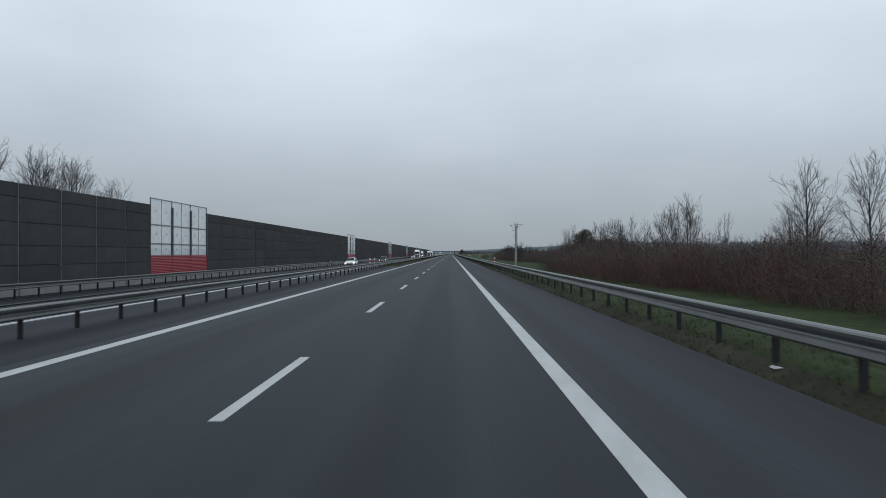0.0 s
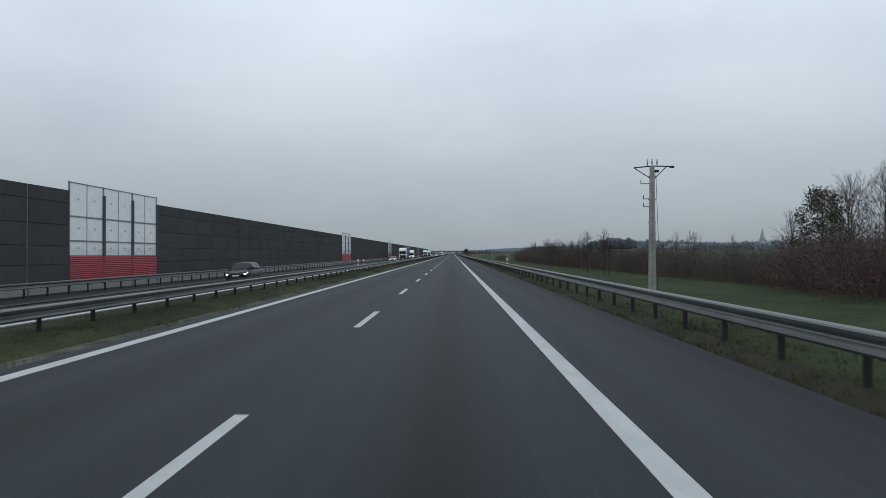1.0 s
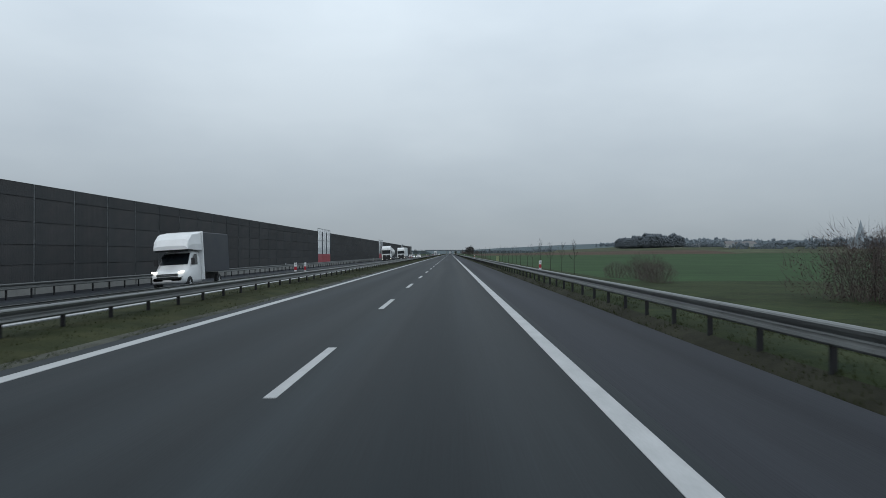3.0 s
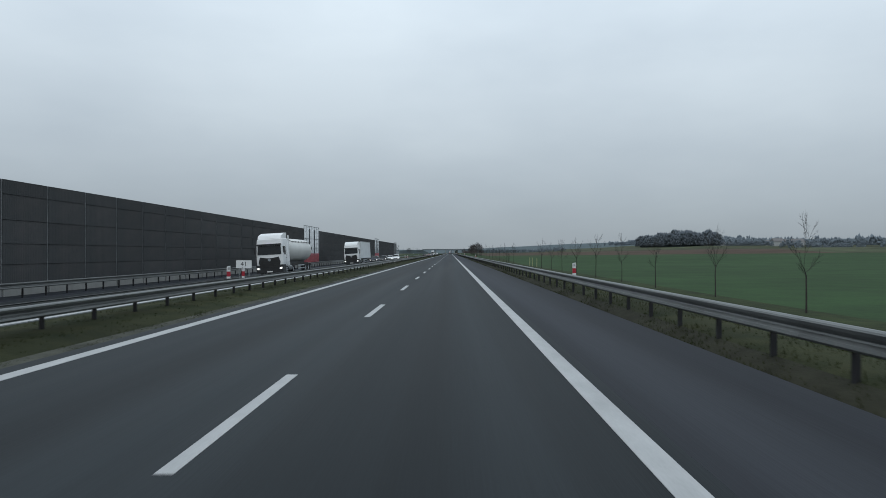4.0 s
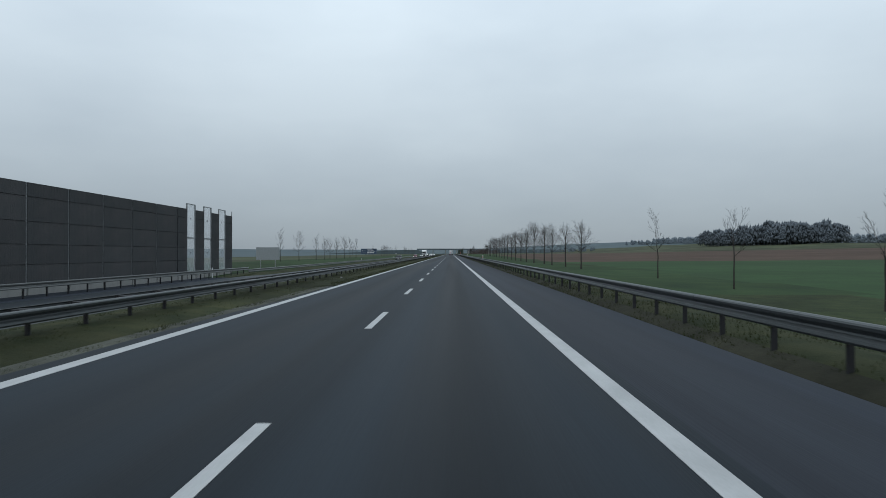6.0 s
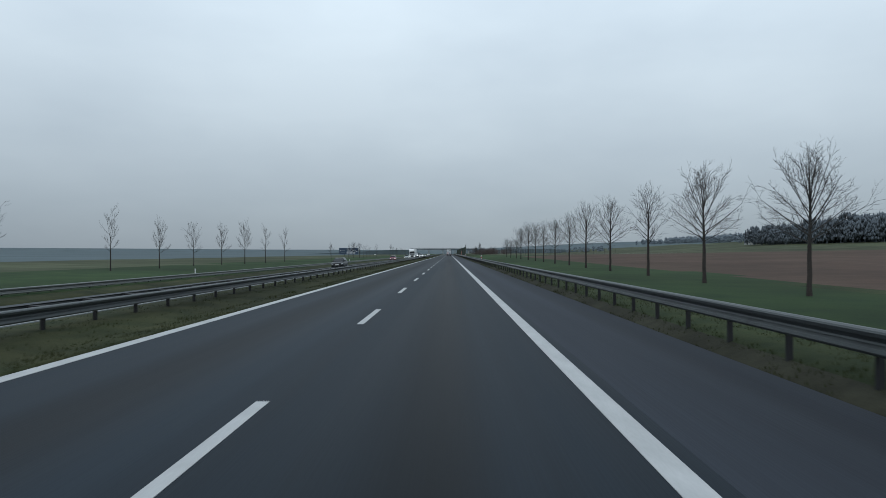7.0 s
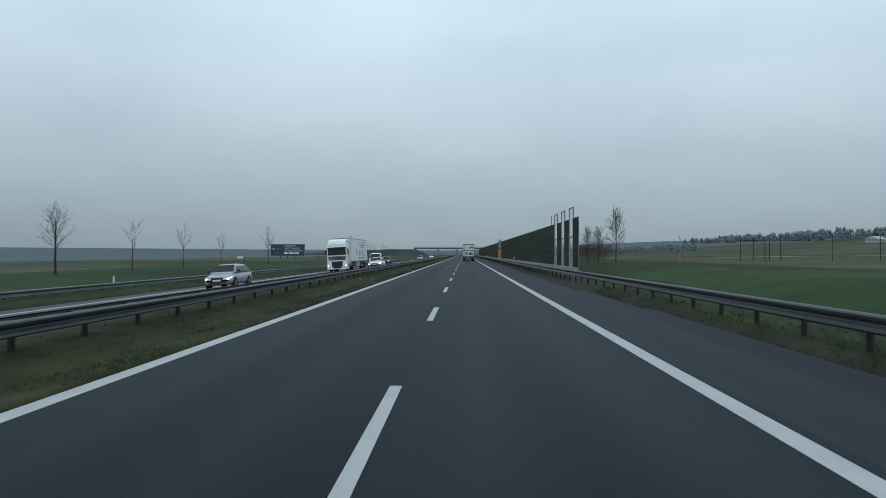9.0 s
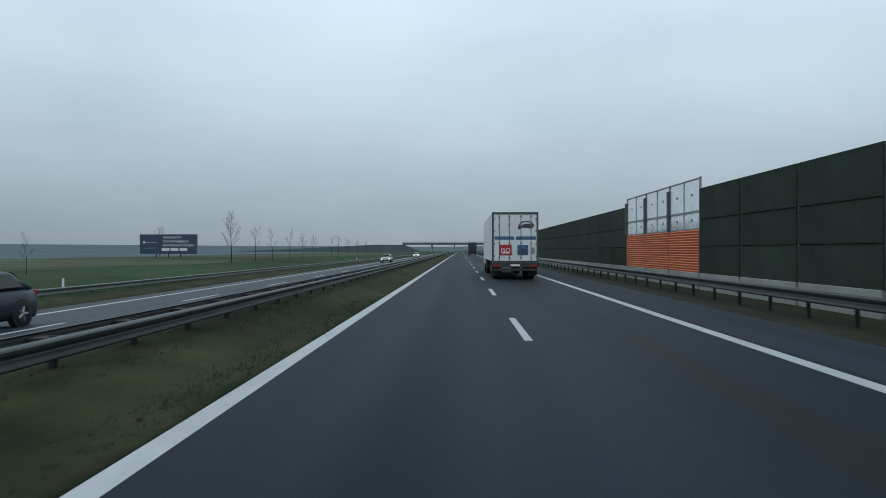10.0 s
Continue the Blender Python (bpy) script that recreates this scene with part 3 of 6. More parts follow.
def strips(x, base, y0, count, rows, board_mat, plinth, clear_top, label):
    """The end of a barrier, where two metres of boards take turns with two metres of clear sheet."""
    b = thing("barrier_end", label, "noise barrier", "noise barriers", x=x, y=y0, z=base)
    top = plinth + sum(rows)
    pm = i_post(top + 0.05).mesh("post", POST_METAL)
    tall = i_post(clear_top).mesh("post", POST_METAL)
    sole = Shape().box(-0.09, 0.09, 0.1, 1.9, -0.5, plinth, bevel=0.015).mesh("plinth", CONCRETE)
    short = [ribbed(1.9, r - 0.05, 0.075, 13, (-1,) if x > 0 else (1,)).mesh("board", board_mat) for r in rows]
    half = (plinth + clear_top) / 2
    panes, frames = [], []
    for za, zb in ((plinth, half), (half, clear_top)):
        panes.append(Shape().box(-0.01, 0.01, 0.12, 1.82, za + 0.06, zb - 0.06).mesh("pane", ACRYLIC_CLEAR))
        f = Shape()
        f.box(-0.04, 0.04, 0.06, 1.88, za, za + 0.06)
        f.box(-0.04, 0.04, 0.06, 1.88, zb - 0.06, zb)
        for c in (0.06, 1.82):
            f.box(-0.04, 0.04, c, c + 0.06, za + 0.06, zb - 0.06)
        frames.append(f.mesh("frame", POST_METAL))
    mk = Shape()
    for sx in (-0.014, 0.014):
        mk.quad((sx, 0.75, -0.05), (sx, 0.97, 0.04), (sx, 1.12, -0.16), (sx, 0.98, 0.16))
    mk = mk.mesh("sticker", STICKER)
    for i in range(2 * count + 2):
        part("post", tall if 0 < i else pm, POST_METAL, b, "grey steel post", y=2.0 * i)
    for i in range(2 * count + 1):
        part("plinth", sole, CONCRETE, b, "concrete plinth", y=2.0 * i)
        if i % 2 == 0:
            z = plinth
            for r, me in zip(rows, short):
                part("board", me, board_mat, b, y=2.0 * i + 0.05, z=z + 0.01)
                z += r
        else:
            for j, (pn, fr) in enumerate(zip(panes, frames)):
                fo = part("frame", fr, POST_METAL, b, "grey metal frame", y=2.0 * i)
                p = part("pane", pn, ACRYLIC_CLEAR, fo, "clear sheet")
                p.visible_shadow = False
                part("sticker", mk, STICKER, fo, z=plinth + (half - plinth) * (j + 0.55))
    return b


strips(WX, WBASE, 713.6, 3, LROWS, BOARD, LSOLE, 6.55, "end of a dark noise barrier with clear upright strips")
strips(RX, RBASE, 1025.6, 3, RROWS, BOARD_GREEN, 0.65, 4.95, "end of a dark green noise barrier with clear upright strips")
barrier(RX, RBASE, 1039.6, 1119.6, RROWS, rboards, BOARD_GREEN, 0.65, "dark green ribbed noise barrier on a concrete plinth")
screen(RX, RBASE, 1119.6, 3, (0.65, 2.45), ORANGE_BOARD, "orange_board", [3.2, 4.6], ACRYLIC_CLEAR, "transparent noise screen in grey frames above orange boards")
barrier(RX, RBASE, 1131.6, 1331.6, RROWS, rboards, BOARD_GREEN, 0.65, "dark green ribbed noise barrier on a concrete plinth")

# ---- further materials ----
RUBBER = mat("tyre_rubber", (0.018, 0.018, 0.019), 0.85, vary=0.2)
RIM = mat("wheel_rim", (0.34, 0.35, 0.36), 0.4, metal=0.7, vary=0.15)
GLASS_DARK = mat("tinted_vehicle_glass", (0.010, 0.013, 0.016), 0.1, vary=0.2, bump=0, spec=0.3)
BLACK_PLASTIC = mat("black_plastic", (0.022, 0.023, 0.025), 0.6, vary=0.2)
CHASSIS = mat("chassis_dirt", (0.040, 0.039, 0.038), 0.85, vary=0.3, scale=4)
LAMP = mat("lit_headlamp", (1.0, 0.96, 0.88), 0.2, vary=0.0, emit=1.6, bump=0)
BRIDGE = mat("bridge_concrete", (0.085, 0.105, 0.12), 0.9, scale=0.5, fine=6, vary=0.2, bump=0.1, patch=0.15)
LAMP_DULL = mat("headlamp_glass", (0.55, 0.57, 0.58), 0.2, vary=0.05, bump=0)
TAIL = mat("tail_lamp", (0.30, 0.02, 0.02), 0.3, vary=0.1)
PLATE = mat("number_plate", (0.62, 0.62, 0.60), 0.5, vary=0.05)
BARS = mat("dark_lettering", (0.05, 0.05, 0.06), 0.6, vary=0.05)
WHITE_PAINT = mat("white_vehicle_paint", (0.76, 0.77, 0.77), 0.35, vary=0.06, scale=1.2, fine=9, coat=0.3, bump=0.02, patch=0.05)
TRAILER_WHITE = mat("dirty_white_trailer", (0.62, 0.645, 0.655), 0.5, vary=0.12, scale=1.0, fine=9, bump=0.03, patch=0.08)
BLUE_TARP = mat("blue_tarpaulin", (0.016, 0.050, 0.155), 0.5, vary=0.18, scale=0.8, fine=8, bump=0.25)
DARK_TARP = mat("dark_tarpaulin", (0.022, 0.027, 0.036), 0.5, vary=0.25, scale=0.8, fine=8, bump=0.25)
CLEAN_TRAILER = mat("clean_white_trailer", (0.80, 0.81, 0.81), 0.45, vary=0.04, scale=1.0, fine=9, bump=0.02, patch=0.03)
TANK_WHITE = mat("white_tank", (0.60, 0.60, 0.575), 0.38, vary=0.1, scale=0.7, fine=6, bump=0.02, patch=0.1)
SILVER = mat("silver_paint", (0.36, 0.385, 0.40), 0.35, metal=0.4, vary=0.06, coat=0.3, bump=0)
DARK_BLUE = mat("dark_blue_paint", (0.020, 0.025, 0.040), 0.32, vary=0.1, coat=0.05, bump=0, spec=0.25)
DARK_GREY = mat("dark_grey_paint", (0.026, 0.029, 0.033), 0.34, vary=0.1, coat=0.05, bump=0, spec=0.22)
RED_PAINT = mat("dark_red_paint", (0.16, 0.008, 0.030), 0.3, vary=0.1, coat=0.5, bump=0)
SIGN_RED = mat("red_sheet", (0.36, 0.02, 0.035), 0.5, vary=0.08)
SIGN_WHITE = mat("white_sheet", (0.68, 0.69, 0.69), 0.5, vary=0.06)
SIGN_BLUE = mat("blue_print", (0.05, 0.11, 0.20), 0.5, vary=0.12)
SIGN_GREY = mat("grey_sheet", (0.22, 0.24, 0.25), 0.6, vary=0.1)
NAVY = mat("navy_billboard", (0.030, 0.055, 0.095), 0.55, vary=0.1)
REFLECTOR = mat("grey_reflector", (0.35, 0.36, 0.37), 0.3, vary=0.1)
YELLOW_WOOD = mat("pale_yellow_stake", (0.42, 0.40, 0.22), 0.8, vary=0.2)
POLE_CONCRETE = mat("pole_concrete", (0.24, 0.24, 0.235), 0.9, scale=3, fine=30, vary=0.22, patch=0.15)
CERAMIC = mat("insulator", (0.10, 0.09, 0.09), 0.3, vary=0.1)
BUSH_TWIG = mat("bush_twigs", (0.084, 0.068, 0.063), 0.9, scale=1.5, fine=12, vary=0.35, bump=0, rand=0.25)
RED_LEAF = mat("brown_leaves", (0.094, 0.050, 0.044), 0.95, spec=0.05, scale=0.5, fine=4, vary=0.3, bump=0, rand=0.25)
BROWN_LEAF = mat("dry_leaves", (0.078, 0.060, 0.055), 0.95, spec=0.05, scale=0.5, fine=4, vary=0.35, bump=0, rand=0.25)
OLIVE_LEAF = mat("olive_leaves", (0.050, 0.056, 0.034), 0.9, spec=0.1, scale=0.5, fine=4, vary=0.35, bump=0, rand=0.25)
# tree belts at the horizon: distance haze is painted in as pale blue-grey
HAZED_BELT = mat("hazed_belt", (0.165, 0.195, 0.22), 1.0, spec=0.05, scale=0.02, fine=0.2, vary=0.2, bump=0)
# church stone made paler and bluer, haze included in the colour
HAZED_STONE = mat("hazed_church_stone", (0.26, 0.30, 0.33), 0.95, scale=0.3, fine=3, vary=0.12)
HOUSE_WALL = mat("far_house_plaster", (0.34, 0.35, 0.35), 0.9, scale=0.5, fine=6, vary=0.12)
HOUSE_ROOF = mat("far_house_roof", (0.17, 0.165, 0.165), 0.9, scale=0.8, fine=6, vary=0.2)
EVERGREEN = mat("dark_evergreen", (0.036, 0.037, 0.021), 0.9, scale=0.6, fine=5, vary=0.35, bump=0)
# bare wood lightened and blued by haze put into its colour
HAZED_WOOD = mat("hazed_wood", (0.122, 0.140, 0.158), 1.0, spec=0.05, scale=0.03, fine=0.3, vary=0.25, bump=0)
GRASS_BLADE = blades("grass_blades", (0.048, 0.064, 0.026), 0.95, spec=0.1, scale=0.5, fine=3, vary=0.35, bump=0, second=(0.056, 0.057, 0.029))


# ---- vehicles ----
def wheel(parent, x, y, r, w, rim_mat=RIM, spokes=5):
    """A tyre with its rim; the axle lies across."""
    t = Shape()
    n, prof = 20, [(-w / 2, r * 0.62), (-w / 2, r * 0.93), (-w * 0.36, r), (w * 0.36, r), (w / 2, r * 0.93), (w / 2, r * 0.62)]
    for i in range(n):
        for a, b in prof:
            q = 2 * math.pi * i / n
            t.v.append((a, b * math.cos(q), b * math.sin(q)))
    m = len(prof)
    for i in range(n):
        j = (i + 1) % n
        for k in range(m - 1):
            t.f.append((i * m + k, j * m + k, j * m + k + 1, i * m + k + 1))
            t.k.append(0)
    o = part("wheel", t, RUBBER, parent, "black tyre", x=x, y=y, z=r, smooth=True)
    s = Shape()
    side = 1 if x > 0 else -1
    s.tube((-w * 0.3 * side, 0, 0), (w * 0.28 * side, 0, 0), r * 0.62, r * 0.62, 16)
    for i in range(spokes):
        q = 2 * math.pi * i / spokes
        c, d = math.cos(q), math.sin(q)
        s.tube((w * 0.33 * side, 0, 0), (w * 0.36 * side, c * r * 0.58, d * r * 0.58), r * 0.14, r * 0.09, 5)
    s.tube((w * 0.28 * side, 0, 0), (w * 0.42 * side, 0, 0), r * 0.17, r * 0.12, 8)
    part("rim", s, rim_mat, o, "metal rim")
    return o


def loft(sections):
    """A closed skin through mirrored half outlines; each section is a y and a list of (x, z) from the top middle down."""
    s = Shape()
    m = None
    for y, half in sections:
        ring = [(x, z) for x, z in half] + [(-x, z) for x, z in reversed(half)]
        m = len(ring)
        s.v += [(x, y, z) for x, z in ring]
    for j in range(len(sections) - 1):
        for i in range(m):
            k = (i + 1) % m
            s.f.append((j * m + i, j * m + k, (j + 1) * m + k, (j + 1) * m + i))
            s.k.append(0)
    s.f += [tuple(range(m))[::-1], tuple(range((len(sections) - 1) * m, len(sections) * m))]
    s.k += [0, 0]
    return s


def car(name, label, paint, x, y, z, lean, length=4.4, width=1.8, hood=0.92, belt=0.98, roof=1.46, nose=0.0, screen0=1.0, screen1=1.75, rear1=3.55, rear0=4.15, turn=0.0, lit=True, wheel_r=0.32, rails=False):
    """A passenger car whose nose points down the road towards -y; the lengths are from the nose."""
    c = thing(name, label, "car", "oncoming cars", x=x, y=y, z=z, turn=turn, lean=lean)
    h, o = width / 2, -length / 2
    low = 0.2

    def sec(yy, top, k, bot=low):
        return (o + yy, [(0.0, top), (h * 0.62 * k, top - 0.01), (h * 0.88 * k, top - 0.06), (h * k, top - 0.24), (h * k, bot + 0.22), (h * 0.94 * k, bot + 0.03), (h * 0.8 * k, bot)])
    body = loft([sec(0.0, hood - 0.26, 0.70, 0.32), sec(0.06, hood - 0.2, 0.84, 0.25), sec(0.28, hood - 0.12, 0.95), sec(0.8, hood - 0.02, 0.99), sec(screen0, hood + 0.04, 1.0),
                 sec(screen1, belt + 0.02, 1.0), sec(rear1, belt + 0.04, 1.0), sec(rear0, belt + 0.02, 0.985), sec(length - 0.2, belt - 0.02, 0.95), sec(length - 0.04, belt - 0.14, 0.88, 0.27), sec(length, belt - 0.3, 0.74, 0.34)])
    part("body", body, paint, c, smooth=True)

    def top(yy, zz, k):
        return (o + yy, [(0.0, zz), (h * 0.45 * k, zz - 0.012), (h * 0.66 * k, zz - 0.055), (h * 0.72 * k, zz - 0.11), (h * 0.93, belt - 0.02)])
    mid = (screen1 + rear1) / 2
    cabin = loft([(o + screen0 - 0.02, [(0.0, belt - 0.03), (h * 0.4, belt - 0.03), (h * 0.6, belt - 0.03), (h * 0.8, belt - 0.03), (h * 0.9, belt - 0.05)]), top(screen1, roof - 0.05, 1.0), top(screen1 + 0.35, roof, 1.02), top(mid, roof + 0.01, 1.03), top(rear1 - 0.3, roof - 0.02, 1.02), top(rear1, roof - 0.07, 0.98),
                  (o + rear0, [(0.0, belt), (h * 0.4, belt), (h * 0.6, belt), (h * 0.75, belt - 0.01), (h * 0.88, belt - 0.04)])])
    part("cabin", cabin, paint, c, smooth=True)
    g = Shape()
    e = 0.014
    za, zb = belt + 0.03, roof - 0.09
    ya, yb = o + screen0 + 0.08, o + screen1 - 0.04
    g.quad((-h * 0.80, ya - e, za + e), (h * 0.80, ya - e, za + e), (h * 0.66, yb - e, zb + 2 * e), (-h * 0.66, yb - e, zb + 2 * e))
    part("windscreen", g, GLASS_DARK, c, "dark windscreen")
    g = Shape()
    ya, yb = o + rear0 - 0.06, o + rear1 + 0.05
    g.quad((h * 0.72, ya + e, za + 0.03), (-h * 0.72, ya + e, za + 0.03), (-h * 0.62, yb + e, zb), (h * 0.62, yb + e, zb))
    part("rear_window", g, GLASS_DARK, c, "dark rear window")
    for sd in (-1, 1):
        xa, xb = sd * (h * 0.925 + e), sd * (h * 0.755 + e)
        for a0, a1, b0, b1 in ((screen0 + 0.42, screen1 + 0.10, mid - 0.05, mid - 0.05), (mid + 0.04, mid + 0.04, rear0 - 0.5, rear1 - 0.22)):
            g = Shape()
            g.quad((xa, o + a0, belt + 0.02), (xa, o + b0, belt + 0.03), (xb, o + b1, roof - 0.14), (xb, o + a1, roof - 0.14))
            part("side_window", g, GLASS_DARK, c, "dark side window")
        m = Shape().box(sd * h * 0.93, sd * (h * 0.93 + 0.2) if sd > 0 else sd * h * 0.93 + 0.0, o + screen0 + 0.34, o + screen0 + 0.46, belt + 0.0, belt + 0.14, bevel=0.03) if sd > 0 else Shape().box(-h * 0.93 - 0.2, -h * 0.93, o + screen0 + 0.34, o + screen0 + 0.46, belt, belt + 0.14, bevel=0.03)
        part("mirror", m, BLACK_PLASTIC, c, "wing mirror")
        l = loft([(o + 0.02, [(0.0, hood - 0.28), (0.10, hood - 0.29), (0.16, hood - 0.33), (0.14, hood - 0.39), (0.0, hood - 0.42)]), (o + 0.42, [(0.0, hood - 0.18), (0.09, hood - 0.19), (0.14, hood - 0.22), (0.12, hood - 0.28), (0.0, hood - 0.3)])])
        l.v = [(vx + sd * (h * 0.66 + (0.10 if vy > o + 0.2 else 0.0)), vy, vz) for vx, vy, vz in l.v]
        part("headlight", l, LAMP if lit else LAMP_DULL, c, "lit headlight" if lit else "clear headlight")
        t = Shape().box(sd * h * 0.74 - 0.14, sd * h * 0.74 + 0.14, o + length - 0.16, o + length - 0.02, belt - 0.24, belt - 0.08, bevel=0.03)
        part("tail_light", t, TAIL, c, "red tail light")
        for wy in (length * 0.19, length * 0.80):
            arch = Shape().tube((sd * h * 0.80, o + wy, wheel_r), (sd * (h * 1.0 + 0.004), o + wy, wheel_r), wheel_r * 1.16, wheel_r * 1.16, 18)
            part("wheel_arch", arch, BLACK_PLASTIC, c, "black wheel arch")
            wheel(c, sd * (h - 0.08), o + wy, wheel_r, 0.22)
        if rails:
            r = Shape()
            r.tube((sd * h * 0.66, o + screen1 + 0.2, roof + 0.02), (sd * h * 0.66, o + rear1 - 0.1, roof + 0.02), 0.02, 0.02, 6)
            part("roof_rail", r, SILVER, c, "silver roof rail")
    g = Shape()
    for k in range(4):
        g.box(-h * 0.42, h * 0.42, o - 0.02, o + 0.06, hood - 0.42 + 0.05 * k, hood - 0.385 + 0.05 * k)
    part("grille", g, BLACK_PLASTIC, c, "black grille")
    g = Shape().prism([(-h * 0.62, 0.33), (h * 0.62, 0.33), (h * 0.55, 0.44), (-h * 0.55, 0.44)], o - 0.01, o + 0.1)
    part("air_intake", g, BLACK_PLASTIC, c, "dark lower air intake")
    for yy in (o - 0.035, o + length - 0.01):
        part("number_plate", Shape().box(-0.26, 0.26, yy, yy + 0.03, 0.45, 0.56), PLATE, c, "pale number plate")
    return c


def cab_shell(w, d, z0, z1, rake, roof_drop):
    h = w / 2
    out = []
    for zz, inset, fr in ((z0, 0.05, 0.02), (z0 + 0.5, 0.0, 0.0), (z0 + (z1 - z0) * 0.45, 0.0, 0.02), (z1 - 0.55, 0.03, rake * 0.7), (z1 - 0.15, 0.07, rake), (z1, 0.22, rake + 0.2)):
        out.append((zz, h - inset, fr))
    s = Shape()
    for zz, hw, fr in out:
        b = 0.16
        ring = [(-hw + b, fr), (hw - b, fr), (hw - 0.03, fr + 0.07), (hw, fr + 0.22), (hw, d), (-hw, d), (-hw, fr + 0.22), (-hw + 0.03, fr + 0.07)]
        s.v += [(a, c, zz) for a, c in ring]
    m = 8
    for j in range(len(out) - 1):
        for i in range(m):
            k = (i + 1) % m
            s.f.append((j * m + i, j * m + k, (j + 1) * m + k, (j + 1) * m + i))
            s.k.append(0)
    s.f += [tuple(range(m))[::-1], tuple(range((len(out) - 1) * m, len(out) * m))]
    s.k += [0, 0]
    return s


def tractor(c, paint, bumper, tall=3.55, deflector=True):
    """The pulling unit, nose at y = 0."""
    w = 2.48
    part("cab", cab_shell(w, 2.25, 0.75, tall, 0.16, 0), paint, c)
    s = Shape().prism([(-1.22, 0.30), (1.22, 0.30), (1.24, 0.55), (1.24, 1.05), (-1.24, 1.05), (-1.24, 0.55)], -0.06, 0.9)
    part("bumper", s, bumper, c, "front bumper")
    g = Shape()
    zt = tall - 0.55
    g.quad((-1.1, -0.012, 2.0), (1.1, -0.012, 2.0), (1.06, 0.095, zt - 0.16), (-1.06, 0.095, zt - 0.16))
    part("windscreen", g, GLASS_DARK, c, "wide dark windscreen")
    s = Shape().prism([(-1.12, zt - 0.14), (1.12, zt - 0.14), (1.10, zt - 0.01), (-1.10, zt - 0.01)], -0.10, 0.08)
    part("sun_visor", s, BLACK_PLASTIC, c, "dark sun visor")
    if bumper is BLACK_PLASTIC:
        g0 = part("grille", Shape().prism([(-0.86, 0.78), (0.86, 0.78), (1.0, 1.30), (0.86, 1.78), (0.2, 1.68), (-0.2, 1.68), (-0.86, 1.78), (-1.0, 1.30)], -0.075, 0.02), BLACK_PLASTIC, c, "large dark grille")
        for k in range(5):
            part("grille_bar", Shape().box(-0.84, 0.84, -0.10, -0.07, 0.86 + 0.17 * k, 0.91 + 0.17 * k), CHASSIS, g0)
        part("badge", Shape().tube((0, -0.11, 1.52), (0, -0.07, 1.52), 0.14, 0.14, 14), SILVER, g0, "round metal badge")
    else:
        g0 = part("upper_grille", Shape().prism([(-1.02, 1.42), (1.02, 1.42), (1.05, 1.86), (-1.05, 1.86)], -0.05, 0.02), BLACK_PLASTIC, c, "dark upper grille")
        for k in range(3):
            part("grille_bar", Shape().box(-1.0, 1.0, -0.08, -0.045, 1.47 + 0.14 * k, 1.52 + 0.14 * k), SIGN_GREY, g0)
        part("lower_grille", Shape().prism([(-0.42, 0.42), (0.42, 0.42), (0.62, 0.62), (0.68, 1.24), (-0.68, 1.24), (-0.62, 0.62)], -0.11, -0.05), BLACK_PLASTIC, c, "rounded dark lower grille")
        for k in range(4):
            part("lower_bar", Shape().box(-0.56, 0.56, -0.125, -0.108, 0.58 + 0.16 * k, 0.62 + 0.16 * k), CHASSIS, c)
        for sd in (-1, 1):
            part("fog_lamp", Shape().box(sd * 0.95 - 0.12, sd * 0.95 + 0.12, -0.08, -0.05, 0.4, 0.48), LAMP_DULL, c)
    for k in (-0.28, 0.32):
        part("wiper", Shape().tube((k, -0.03, 2.0), (k + 0.55, -0.01, 2.1), 0.014, 0.01, 4), BLACK_PLASTIC, c)
    for sd in (-1, 1):
        l = Shape().prism([(sd * 0.86, 0.62), (sd * 1.2, 0.66), (sd * 1.22, 0.84), (sd * 0.9, 0.80)] if sd > 0 else [(-1.2, 0.66), (-0.86, 0.62), (-0.9, 0.80), (-1.22, 0.84)], -0.09, 0.02)
        hl = part("headlight", l, LAMP_DULL, c, "clear headlight")
        part("bulb", Shape().tube((sd * 1.05, -0.11, 0.735), (sd * 1.05, -0.085, 0.735), 0.085, 0.085, 10), LAMP, hl, "lit lamp")
        g = Shape()
        xx = sd * 1.246
        g.quad((xx, 0.42, 1.95), (xx, 1.25, 1.95), (xx - sd * 0.02, 1.2, 2.75), (xx - sd * 0.02, 0.5, 2.75))
        part("door_window", g, GLASS_DARK, c, "dark door window")
        m = Shape().box(min(sd * 1.30, sd * 1.42), max(sd * 1.30, sd * 1.42), -0.02, 0.10, 2.08, 2.70, bevel=0.04)
        m.box(min(sd * 1.2, sd * 1.34), max(sd * 1.2, sd * 1.34), 0.03, 0.08, 2.62, 2.68)
        part("mirror", m, BLACK_PLASTIC, c, "tall black mirror")
        part("step_panel", Shape().box(min(sd * 1.05, sd * 1.22), max(sd * 1.05, sd * 1.22), 0.05, 0.85, 0.35, 0.76), bumper, c)
        part("fuel_tank", Shape().tube((sd * 0.95, 2.1, 0.72), (sd * 0.95, 3.5, 0.72), 0.31, 0.31, 14), SILVER, c, "round metal tank")
        for k in range(4):
            part("tank_band", Shape().tube((sd * 0.95, 2.25 + 0.36 * k, 0.72), (sd * 0.95, 2.31 + 0.36 * k, 0.72), 0.33, 0.33, 14), CHASSIS, c, "dark tank band")
        part("door_seam", Shape().box(min(sd * 1.238, sd * 1.244), max(sd * 1.238, sd * 1.244), 1.34, 1.36, 0.85, 2.85), BLACK_PLASTIC, c)
        part("door_handle", Shape().box(min(sd * 1.24, sd * 1.27), max(sd * 1.24, sd * 1.27), 1.1, 1.28, 1.62, 1.68), BLACK_PLASTIC, c, "black door handle")
